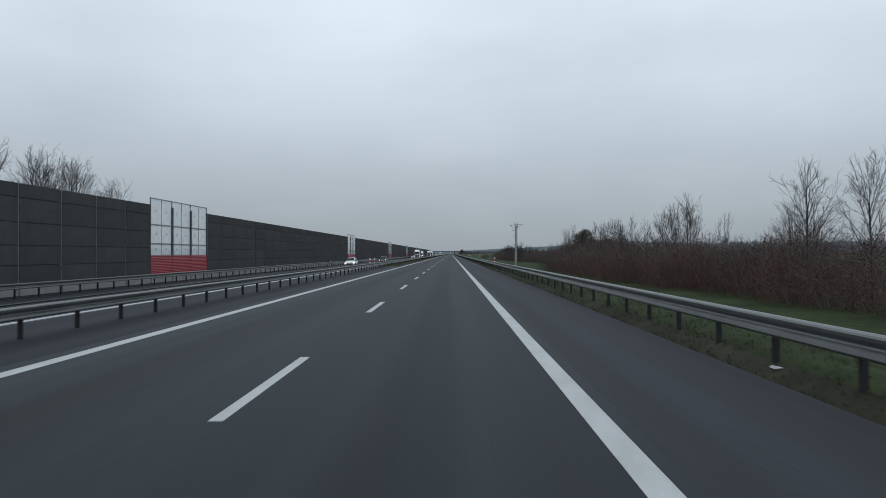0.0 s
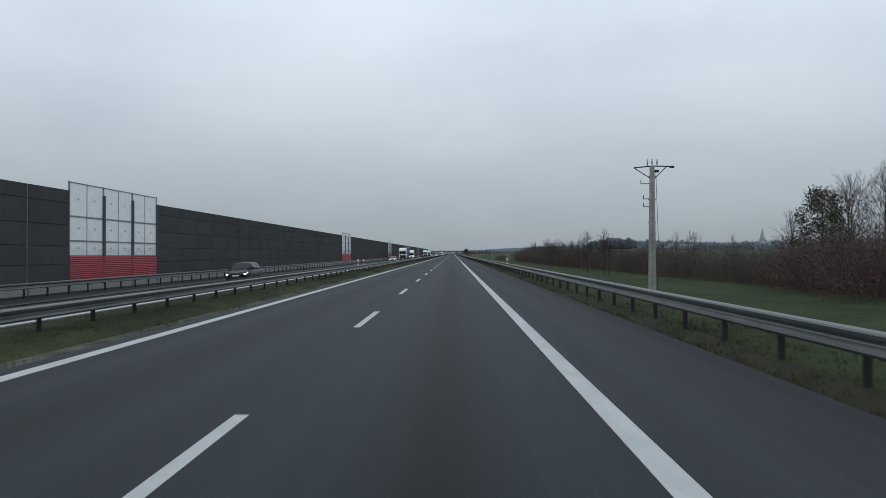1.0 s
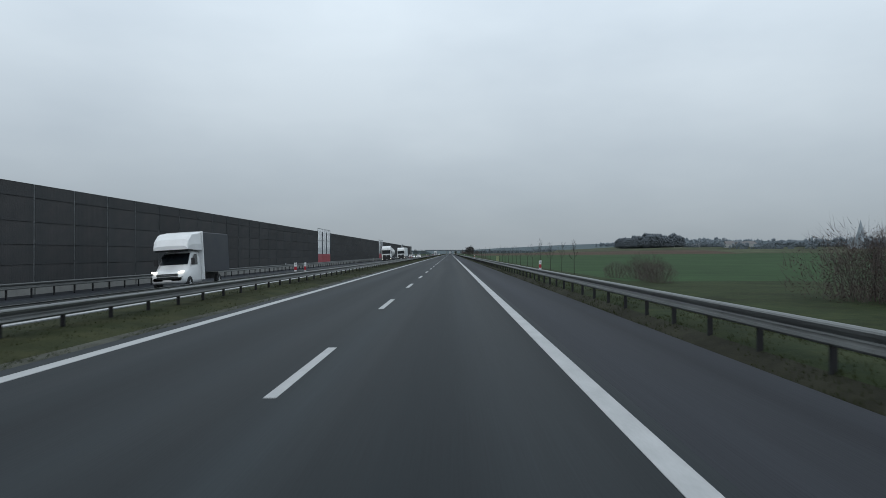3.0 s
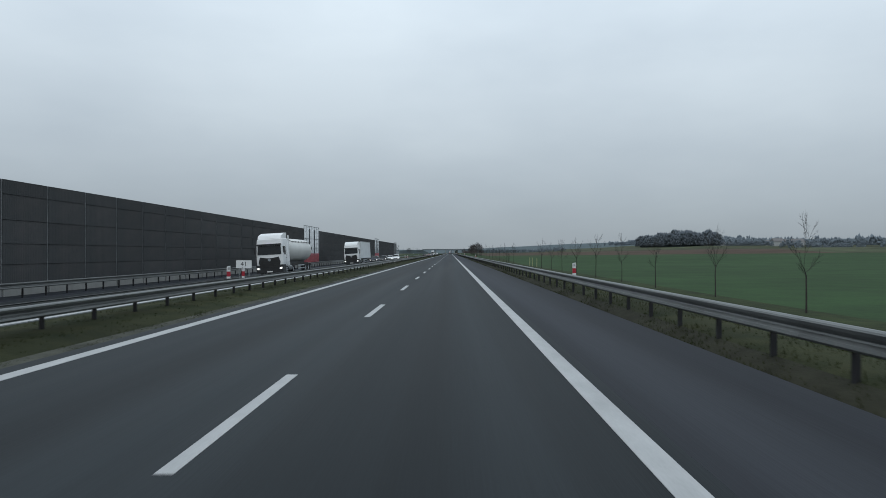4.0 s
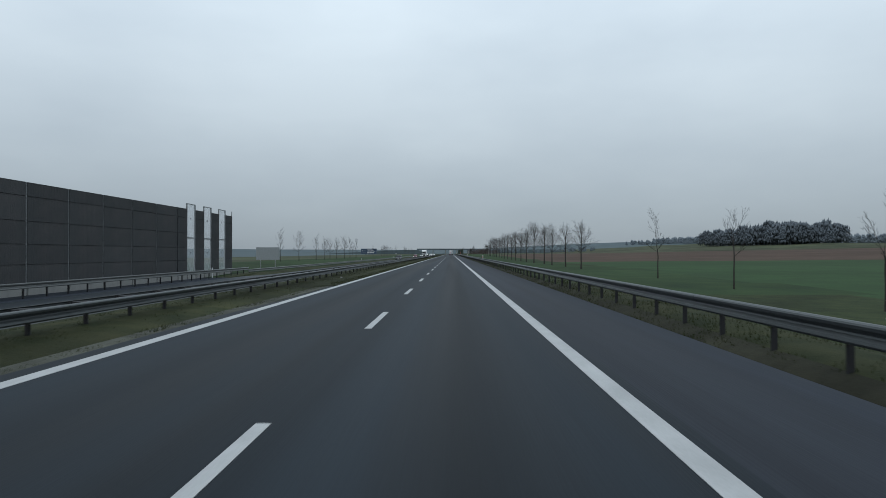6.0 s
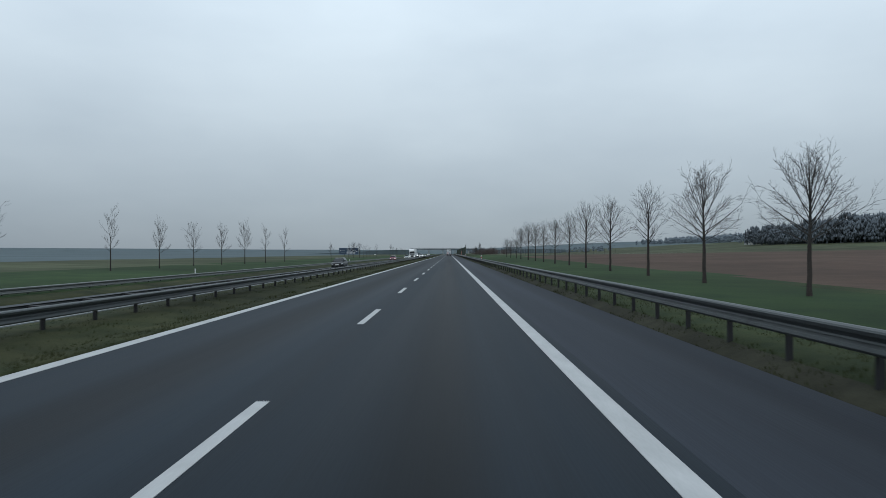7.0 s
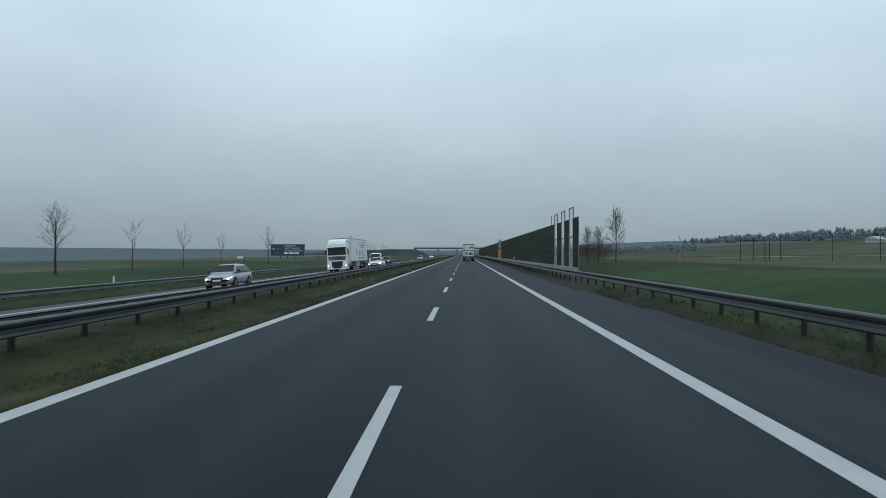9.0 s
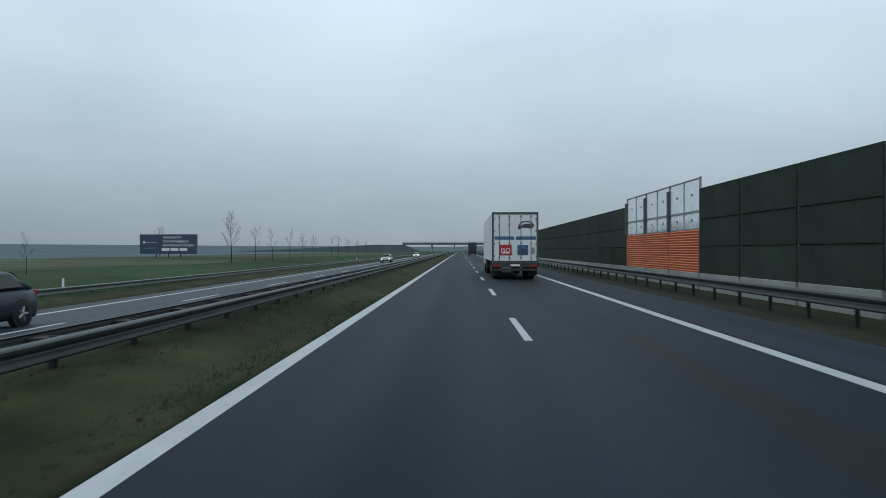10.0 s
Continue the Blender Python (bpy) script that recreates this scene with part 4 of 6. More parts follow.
        part("side_fairing", Shape().box(min(sd * 1.2, sd * 1.25), max(sd * 1.2, sd * 1.25), 2.252, 2.52, 0.9, tall + 0.25), paint, c, "upright fairing behind the cab")
        # black strip put in to darken the gap between cab and trailer
        part("gap_strip", Shape().box(min(sd * 1.17, sd * 1.24), max(sd * 1.17, sd * 1.24), 2.522, 2.62, 0.95, tall + 0.2), BLACK_PLASTIC, c, "black strip filling in the dark gap before the trailer")
        part("mudguard", Shape().side([(0.86, 0.55), (0.95, 1.0), (1.2, 1.16), (1.6, 1.16), (1.9, 1.0), (1.98, 0.6), (1.9, 0.6), (1.8, 0.95), (1.55, 1.08), (1.25, 1.08), (1.05, 0.95), (0.94, 0.55)], min(sd * 0.85, sd * 1.22), max(sd * 0.85, sd * 1.22)), BLACK_PLASTIC, c)
        wheel(c, sd * 1.05, 1.42, 0.5, 0.32, spokes=8)
        wheel(c, sd * 0.98, 4.1, 0.5, 0.5, spokes=8)
    if deflector:
        s = Shape().side([(0.25, tall - 0.06), (0.5, tall + 0.22), (1.5, tall + 0.45), (2.25, tall + 0.5), (2.25, tall - 0.06)], -1.08, 1.08)
        part("roof_deflector", s, paint, c, "sloped roof deflector")
        part("roof_edge", Shape().box(-1.06, 1.06, 2.1, 2.26, tall + 0.502, tall + 0.56), BLACK_PLASTIC, c, "dark deflector edge")
    part("frame", Shape().box(-0.45, 0.45, 0.6, 5.2, 0.6, 1.0), CHASSIS, c, "dark chassis frame")
    part("number_plate", Shape().box(-0.26, 0.26, -0.1, -0.06, 0.38, 0.5), PLATE, c, "pale number plate")


def trailer_base(c, y0, y1):
    part("trailer_frame", Shape().box(-0.5, 0.5, y0 + 0.6, y1 - 0.1, 0.85, 1.08), CHASSIS, c, "dark trailer frame")
    for sd in (-1, 1):
        for k in range(3):
            wheel(c, sd * 0.98, y1 - 4.3 + 1.31 * k, 0.5, 0.4, spokes=8)
        for k in range(2):
            part("side_guard", Shape().box(min(sd * 1.2, sd * 1.24), max(sd * 1.2, sd * 1.24), y0 + 3.0, y1 - 5.2, 0.5 + 0.3 * k, 0.62 + 0.3 * k), SILVER, c, "side guard rail")


def lorry(label, paint, bumper, cargo, side_mat, x, y, lean, tall=3.55, print_shapes=False, deflector=True):
    c = thing("lorry", label, "lorry", "oncoming lorries", x=x, y=y, z=opp_z(x), lean=lean)
    tractor(c, paint, bumper, tall, deflector)
    y0, y1 = 2.75, 16.3
    if cargo == "tank":
        y0, y1 = 2.9, 14.0
        s = Shape()
        prof = [(0.0, 0.0), (0.08, 0.55), (0.25, 0.85), (0.55, 1.08), (1.0, 1.18), (10.1, 1.18), (10.55, 1.08), (10.85, 0.85), (11.02, 0.55), (11.1, 0.0)]
        n = 24
        for a, r in prof:
            for i in range(n):
                q = 2 * math.pi * i / n
                s.v.append((r * math.cos(q), y0 + a, 2.45 + r * math.sin(q)))
        for j in range(len(prof) - 1):
            for i in range(n):
                k = (i + 1) % n
                s.f.append((j * n + i, j * n + k, (j + 1) * n + k, (j + 1) * n + i))
                s.k.append(0)
        part("tank", s, TANK_WHITE, c, "round white tank", smooth=True)
        for sd in (-1, 1):
            r = Shape()
            r.tube((sd * 0.5, y0 + 0.6, 3.62), (sd * 0.95, y0 + 2.0, 3.25), 0.025, 0.025, 6)
            r.tube((sd * 0.95, y0 + 2.0, 3.25), (sd * 0.95, y0 + 10.7, 3.25), 0.025, 0.025, 6)
            for k in range(7):
                r.tube((sd * 0.9, y0 + 2.4 + 1.3 * k, 3.1), (sd * 0.97, y0 + 2.4 + 1.3 * k, 3.32), 0.02, 0.02, 5)
            part("hand_rail", r, DARK_STEEL, c, "dark rail along the tank")
            part("hazard_plate", Shape().prism([(sd * 1.165, 2.45), (sd * 1.20, 2.45), (sd * 1.20, 2.75), (sd * 1.165, 2.75)], y0 + 10.0, y0 + 10.25), BARS, c, "dark hazard plate")
        trailer_base(c, y0, y1)
    else:
        b = 0.04
        part("load_box", Shape().box(-1.275, 1.275, y0, y1, 1.12, 4.0, bevel=b), side_mat, c)
        for zz in (1.1, 3.97):
            for sd in (-1, 1):
                part("rail", Shape().box(min(sd * 1.255, sd * 1.295), max(sd * 1.255, sd * 1.295), y0, y1, zz, zz + 0.1), SILVER, c, "metal edge rail")
        part("front_wall", Shape().box(-1.26, 1.26, y0 - 0.03, y0 - 0.002, 1.15, 3.96), SIGN_WHITE, c, "pale front wall")
        if side_mat in (BLUE_TARP, DARK_TARP):
            for sd in (-1, 1):
                for k in range(14):
                    part("strap", Shape().box(min(sd * 1.277, sd * 1.284), max(sd * 1.277, sd * 1.284), y0 + 0.5 + 0.95 * k, y0 + 0.55 + 0.95 * k, 1.2, 3.9), side_mat, c)
        else:
            for k in range(11):
                part("panel_seam", Shape().box(1.276, 1.279, y0 + 1.2 * (k + 1), y0 + 1.2 * (k + 1) + 0.015, 1.2, 3.94), side_mat, c)
        if print_shapes:
            s = Shape()
            f = 1.285
            for (ya, za), (yb, zb) in zip([(7.6, 1.8), (15.6, 1.8)], [(15.6, 1.8), (15.7, 1.8)]):
                s.tube((f, ya, za), (f, yb, zb), 0.017, 0.017, 4)
            line = [(7.7, 2.2), (7.8, 2.6), (8.4, 2.9), (9.0, 2.9), (9.3, 3.35), (9.9, 3.4)]
            for a, q in zip(line, line[1:]):
                s.tube((f, *a), (f, *q), 0.015, 0.015, 4)
            top = [(10.0, 2.6), (10.2, 3.5), (10.8, 3.7), (12.5, 3.55), (15.4, 3.5)]
            low = [(10.0, 2.6), (11.0, 2.45), (12.5, 2.55), (15.4, 2.5)]
            for row in (top, low):
                for a, q in zip(row, row[1:]):
                    s.tube((f, *a), (f, *q), 0.017, 0.017, 4)
            for cy in (8.4, 10.6, 13.0):
                for i in range(10):
                    q0, q1 = math.pi * i / 10, math.pi * (i + 1) / 10
                    s.tube((f, cy + 0.55 * math.cos(q0), 1.85 + 0.55 * math.sin(q0)), (f, cy + 0.55 * math.cos(q1), 1.85 + 0.55 * math.sin(q1)), 0.015, 0.015, 4)
            part("line_print", s, BARS, c, "dark line drawing of a lorry", y=-0.9)
            s = Shape()
            for ya, yb, za in ((10.9, 12.4, 3.15), (12.6, 15.0, 3.15), (11.6, 13.4, 2.9), (9.0, 11.0, 1.45), (11.3, 14.4, 1.45)):
                s.box(f - 0.01, f, ya, yb, za, za + 0.14)
            part("lettering", s, SIGN_GREY, c, "rows of unreadable grey lettering", y=-0.9)
            part("side_locker", Shape().box(0.7, 1.24, 7.2, 9.0, 0.42, 1.08), TRAILER_WHITE, c, "white locker under the trailer")
        trailer_base(c, y0, y1)
    return c


def box_van(x, y, lean):
    c = thing("box_van", "white light lorry with a roof pod and a dark tarpaulin body", "lorry", "oncoming lorries", x=x, y=y, z=opp_z(x), lean=lean)
    s = Shape()
    sec = [(0.0, 0.55, 0.75, 0.78), (0.08, 0.42, 1.05, 0.92), (0.55, 0.36, 1.25, 0.98), (0.95, 0.36, 1.42, 1.0), (1.65, 0.36, 2.2, 1.0), (2.0, 0.36, 2.32, 1.0), (2.8, 0.36, 2.32, 1.0)]
    body = loft([(a, [(0, t), (0.7 * k, t - 0.02), (0.9 * k * (1.0 if t < 1.6 else 0.94), t - 0.1), (1.0 * k, min(1.3, t - 0.2)), (1.0 * k, b + 0.2), (0.95 * k, b)]) for a, b, t, k in sec])
    part("cab", body, WHITE_PAINT, c, smooth=True)
    g = Shape()
    g.quad((-0.85, 1.0, 1.49), (0.85, 1.0, 1.49), (0.8, 1.58, 2.16), (-0.8, 1.58, 2.16))
    part("windscreen", g, GLASS_DARK, c, "dark windscreen")
    part("roof_pod", loft([(0.65, [(0, 2.62), (0.8, 2.6), (0.98, 2.5), (1.02, 2.42), (1.0, 2.38)]), (0.85, [(0, 3.0), (0.85, 2.98), (1.02, 2.9), (1.06, 2.6), (1.04, 2.38)]), (1.4, [(0, 3.38), (0.86, 3.36), (1.04, 3.26), (1.08, 2.7), (1.06, 2.36)]), (2.75, [(0, 3.5), (0.9, 3.48), (1.06, 3.4), (1.1, 2.7), (1.08, 2.34)])]), WHITE_PAINT, c, "white sleeper pod on the roof")
    part("visor", Shape().box(-1.0, 1.0, 0.8, 1.5, 2.28, 2.36), BLACK_PLASTIC, c)
    part("load_box", Shape().box(-1.12, 1.12, 2.85, 7.6, 0.95, 3.45, bevel=0.03), DARK_TARP, c, "dark tarpaulin body")
    part("corner_post", Shape().box(-1.14, 1.14, 2.8, 2.9, 0.5, 3.5), WHITE_PAINT, c, "white front frame")
    part("frame", Shape().box(-0.4, 0.4, 1.0, 7.4, 0.5, 0.9), CHASSIS, c, "dark chassis frame")
    gr = Shape()
    for k in range(4):
        gr.box(-0.62, 0.62, -0.03, 0.1, 0.66 + 0.09 * k, 0.70 + 0.09 * k)
    part("grille", gr, BLACK_PLASTIC, c, "dark grille")
    part("number_plate", Shape().box(-0.26, 0.26, -0.05, 0.02, 0.5, 0.61), PLATE, c, "pale number plate")
    for sd in (-1, 1):
        part("headlight", Shape().prism([(sd * 0.62, 0.98), (sd * 0.9, 1.02), (sd * 0.92, 1.14), (sd * 0.66, 1.1)] if sd > 0 else [(-0.9, 1.02), (-0.62, 0.98), (-0.66, 1.1), (-0.92, 1.14)], 0.02, 0.3), LAMP, c, "lit headlight")
        g = Shape()
        xx = sd * 0.99
        g.quad((xx, 1.25, 1.45), (xx, 2.2, 1.45), (xx * 0.97, 2.2, 2.1), (xx * 0.97, 1.72, 2.1))
        part("door_window", g, GLASS_DARK, c, "dark door window")
        part("mirror", Shape().box(min(sd * 1.02, sd * 1.22), max(sd * 1.02, sd * 1.22), 1.1, 1.22, 1.45, 1.85, bevel=0.03), BLACK_PLASTIC, c, "black mirror")
        for wy in (0.85, 5.8):
            part("wheel_arch", Shape().tube((sd * 0.8, wy, 0.36), (sd * 1.004, wy, 0.36), 0.42, 0.42, 16), BLACK_PLASTIC, c)
            wheel(c, sd * 0.92, wy, 0.36, 0.22)
    return c


def pickup_van(x, y, lean):
    c = thing("light_truck", "white flatbed light truck with lit headlights", "light truck", "oncoming lorries", x=x, y=y, z=opp_z(x), lean=lean)
    sec = [(0.0, 0.55, 0.8, 0.78), (0.08, 0.42, 1.1, 0.92), (0.5, 0.36, 1.28, 0.98), (0.9, 0.36, 1.42, 1.0), (1.55, 0.36, 2.15, 1.0), (1.9, 0.36, 2.28, 1.0), (3.0, 0.36, 2.26, 1.0)]
    body = loft([(a, [(0, t), (0.7 * k, t - 0.02), (0.9 * k * (1.0 if t < 1.6 else 0.94), t - 0.1), (1.0 * k, min(1.3, t - 0.2)), (1.0 * k, b + 0.2), (0.95 * k, b)]) for a, b, t, k in sec])
    part("cab", body, WHITE_PAINT, c, smooth=True)
    g = Shape()
    g.quad((-0.85, 0.94, 1.48), (0.85, 0.94, 1.48), (0.8, 1.5, 2.12), (-0.8, 1.5, 2.12))
    part("windscreen", g, GLASS_DARK, c, "dark windscreen")
    part("load_bed", Shape().box(-1.02, 1.02, 3.1, 6.2, 0.9, 1.35), CHASSIS, c, "dark load bed")
    part("bumper", Shape().prism([(-0.95, 0.36), (0.95, 0.36), (0.95, 0.8), (-0.95, 0.8)], -0.04, 0.3), BLACK_PLASTIC, c, "black bumper")
    for sd in (-1, 1):
        part("headlight", Shape().box(sd * 0.75 - 0.14, sd * 0.75 + 0.14, -0.02, 0.3, 0.9, 1.08, bevel=0.02), LAMP, c, "lit headlight")
        part("mirror", Shape().box(min(sd * 1.02, sd * 1.2), max(sd * 1.02, sd * 1.2), 1.0, 1.1, 1.4, 1.8, bevel=0.03), BLACK_PLASTIC, c, "black mirror")
        for wy in (0.85, 4.6):
            part("wheel_arch", Shape().tube((sd * 0.8, wy, 0.35), (sd * 1.004, wy, 0.35), 0.42, 0.42, 16), BLACK_PLASTIC, c)
            wheel(c, sd * 0.92, wy, 0.35, 0.22)
    return c


SLOW, FAST = -14.4, -10.8
LEAN_S, LEAN_F = -3.36, -4.57


def slow(f, *a, **k):
    return f(*a, x=SLOW, lean=LEAN_S, z=opp_z(SLOW), **k)


HATCH = dict(length=4.25, roof=1.5, screen0=0.95, screen1=1.65, rear1=3.7, rear0=4.1)
WAGON = dict(length=4.8, width=1.85, roof=1.48, screen0=1.1, screen1=1.9, rear1=4.25, rear0=4.65, rails=True)
SEDAN = dict(length=4.6, roof=1.44, screen0=1.1, screen1=1.9, rear1=3.3, rear0=4.05)
SUV = dict(length=4.5, width=1.86, roof=1.62, hood=1.05, belt=1.08, screen0=1.0, screen1=1.7, rear1=3.7, rear0=4.25, wheel_r=0.36)

slow(car, "car", "small white hatchback with lit headlights", WHITE_PAINT, y=104.8, **HATCH)
slow(car, "car", "dark grey hatchback with lit headlights", DARK_GREY, y=157.8, **HATCH)
slow(car, "car", "dark silver car with lit headlights", SILVER, y=287.8, **SEDAN)
lorry("lorry with a white cab and a blue tarpaulin trailer", WHITE_PAINT, BLACK_PLASTIC, "box", BLUE_TARP, SLOW, 324.0, LEAN_S)
box_van(SLOW, 367.0, LEAN_S)
lorry("lorry with a white cab and a round white tank", WHITE_PAINT, BLACK_PLASTIC, "tank", TANK_WHITE, SLOW, 500.0, LEAN_S)
lorry("lorry with a white cab and a grey trailer", WHITE_PAINT, BLACK_PLASTIC, "box", TRAILER_WHITE, SLOW, 550.5, LEAN_S)
car("car", "dark blue estate car with lit headlights and roof rails", DARK_BLUE, SLOW, 584.5, opp_z(SLOW), LEAN_S, **WAGON)
car("car", "white hatchback with lit headlights", WHITE_PAINT, FAST, 597.5, opp_z(FAST), LEAN_F, **HATCH)
slow(car, "car", "black car with lit headlights", DARK_GREY, y=603.5, **HATCH)
slow(car, "car", "white saloon car with lit headlights", WHITE_PAINT, y=621.0, **SEDAN)
slow(car, "car", "dark silver estate car", DARK_GREY, y=864.5, **{**WAGON, "lit": False})
slow(car, "car", "dark red hatchback with lit headlights", RED_PAINT, y=959.5, **HATCH)
slow(car, "car", "silver hatchback with lit headlights", SILVER, y=1022.5, **HATCH)
lorry("white lorry with a white box trailer bearing a dark line drawing", WHITE_PAINT, WHITE_PAINT, "box", CLEAN_TRAILER, SLOW, 1059.5, LEAN_S, tall=3.5, print_shapes=True)
car("car", "white estate car with lit headlights", WHITE_PAINT, FAST, 1068.4, opp_z(FAST), LEAN_F, **{**WAGON, "rails": False})
pickup_van(SLOW, 1092.5, LEAN_S)
slow(car, "car", "dark blue crossover with alloy wheels", DARK_BLUE, y=1108.9, **SUV)
slow(car, "car", "pale car with lit headlights", SILVER, y=1210.0, **HATCH)
slow(car, "car", "white car with lit headlights", WHITE_PAINT, y=1290.0, **SEDAN)


def rear_lorry(x, y):
    """The refrigerated lorry ahead; its rear doors stand at y."""
    c = thing("lorry", "dirty white box lorry with closed rear doors and a red sign", "lorry", x=x, y=y, z=0.0)
    part("load_box", Shape().box(-1.27, 1.27, 0.05, 13.3, 1.0, 3.72, bevel=0.03), TRAILER_WHITE, c, "dirty white box")
    fr = Shape()
    for xa, xb, za, zb in ((-1.29, -1.19, 0.94, 3.75), (1.19, 1.29, 0.94, 3.75), (-1.19, 1.19, 3.63, 3.75), (-1.19, 1.19, 0.94, 1.04)):
        fr.box(xa, xb, 0.0, 0.12, za, zb)
    part("door_frame", fr, FRAME_DARK, c, "dark metal door frame")
    for sd in (-1, 1):
        d = part("rear_door", Shape().box(sd * 0.6 - 0.585, sd * 0.6 + 0.585, 0.02, 0.06, 1.05, 3.62, bevel=0.02), TRAILER_WHITE, c, "white rear door")
        for k in (-0.28, 0.28):
            rod = Shape().tube((sd * 0.6 + k, 0.0, 1.06), (sd * 0.6 + k, 0.0, 3.6), 0.018, 0.018, 6)
            for zz in (1.2, 2.0, 3.0, 3.5):
                rod.box(sd * 0.6 + k - 0.05, sd * 0.6 + k + 0.05, -0.015, 0.02, zz, zz + 0.06)
            part("locking_bar", rod, STEEL, d, "steel locking bar")
        for k in range(4):
            part("hinge", Shape().box(sd * 1.19 - 0.06, sd * 1.19 + 0.06, -0.02, 0.03, 1.25 + 0.7 * k, 1.35 + 0.7 * k), STEEL, d)
        part("stripe", Shape().box(sd * 0.6 - 0.55, sd * 0.6 + 0.55, 0.01, 0.019, 2.22, 2.40), SIGN_BLUE, d, "dark blue stripe")
        part("tail_light", Shape().box(sd * 1.0 - 0.2, sd * 1.0 + 0.2, -0.03, 0.08, 0.72, 0.82), TAIL, c, "dull red tail light")
        part("mud_flap", Shape().box(sd * 1.0 - 0.26, sd * 1.0 + 0.26, 0.5, 0.53, 0.22, 0.8), RUBBER, c, "black mud flap")
        for k in range(3):
            wheel(c, sd * 0.98, 1.4 + 1.31 * k, 0.5, 0.42, spokes=8)
        wheel(c, sd * 0.98, 10.9, 0.5, 0.42, spokes=8)
        wheel(c, sd * 1.02, 14.2, 0.5, 0.34, spokes=8)
    sg = part("sign", Shape().box(-0.86, -0.20, -0.03, -0.012, 1.38, 1.94), SIGN_RED, c, "square red sign")
    words("lettering", "ISO", -0.53, -0.034, 1.62, 0.26, SIGN_WHITE, sg)
    part("small_lettering", Shape().box(-0.74, -0.32, -0.038, -0.03, 1.45, 1.51), SIGN_WHITE, sg, "pale bar of small lettering")
    part("blue_shape", Shape().prism([(0.16, 1.42), (0.68, 1.4), (0.66, 1.66), (0.4, 1.74), (0.2, 1.6)], -0.004, 0.0), NAVY, c, "darker printed shape")
    part("picture_print", Shape().box(0.12, 0.72, 0.0, 0.012, 1.36, 1.92), SIGN_BLUE, c, "faded blue printed picture")
    pr = Shape()
    for i in range(8):
        q0, q1 = math.pi * i / 8, math.pi * (i + 1) / 8
        pr.tube((0.62 + 0.42 * math.cos(q0), 0.008, 2.95 + 0.3 * math.sin(q0)), (0.62 + 0.42 * math.cos(q1), 0.008, 2.95 + 0.3 * math.sin(q1)), 0.03, 0.03, 4)
    pr.prism([(0.3, 2.9), (0.95, 2.85), (1.0, 3.05), (0.8, 3.12), (0.45, 3.08)], 0.0, 0.014)
    pr.box(0.16, 0.32, 0.0, 0.014, 2.8, 3.0)
    part("emblem", pr, BARS, c, "dark rounded emblem")
    part("vent_plate", Shape().box(0.86, 1.08, 0.0, 0.012, 1.42, 1.78), SIGN_GREY, c)
    part("bumper_bar", Shape().box(-1.18, 1.18, 0.05, 0.17, 0.48, 0.62), CHASSIS, c, "dark underrun bar")
    part("tail_lift", Shape().box(-1.22, 1.22, 0.0, 0.3, 0.68, 0.93), CHASSIS, c, "dark tail panel")
    part("number_plate", Shape().box(-0.26, 0.26, -0.03, 0.0, 0.74, 0.85), PLATE, c, "pale number plate")
    part("frame", Shape().box(-0.5, 0.5, 0.3, 13.0, 0.7, 1.1), CHASSIS, c, "dark chassis frame")
    part("cab", Shape().box(-1.22, 1.22, 13.5, 15.6, 0.6, 3.6, bevel=0.1), WHITE_PAINT, c, "white cab")
    return c


def words(name, text, x, y, z, size, material, parent):
    cu = bpy.data.curves.new(name, 'FONT')
    cu.body, cu.size, cu.align_x, cu.align_y, cu.extrude = text, size * U * 1.35, 'CENTER', 'CENTER', 0.002 * U
    cu.materials.append(material)
    ob = new(name, cu)
    ob.parent = parent
    ob.matrix_basis = pose(x * U, y * U, z * U, 90, 0, 0)
    return ob


rear_lorry(1.8, 1129.0)
far = thing("lorry", "dark lorry far ahead on the motorway", "lorry", x=2.5, y=1300.0)
part("load_box", Shape().box(-1.27, 1.27, 0.0, 13.0, 1.1, 4.0, bevel=0.04), DARK_TARP, far, "dark box")
part("frame", Shape().box(-1.1, 1.1, 0.3, 13.0, 0.4, 1.1), CHASSIS, far)
part("cab", Shape().box(-1.22, 1.22, 13.4, 15.4, 0.4, 3.6, bevel=0.1), DARK_GREY, far)
for sd in (-1, 1):
    for k in range(3):
        wheel(far, sd * 0.98, 1.4 + 1.31 * k, 0.5, 0.42, spokes=8)


# ---- trees and bushes ----
def sliver(s, rng, p, d, length, w):
    """A last fine twig, tapering to its tip."""
    side = d.cross(Vector((rng.uniform(-1, 1), rng.uniform(-1, 1), rng.uniform(-1, 1)))).normalized() * w
    s.tri(tuple(p - side), tuple(p + side), tuple(p + d * length))


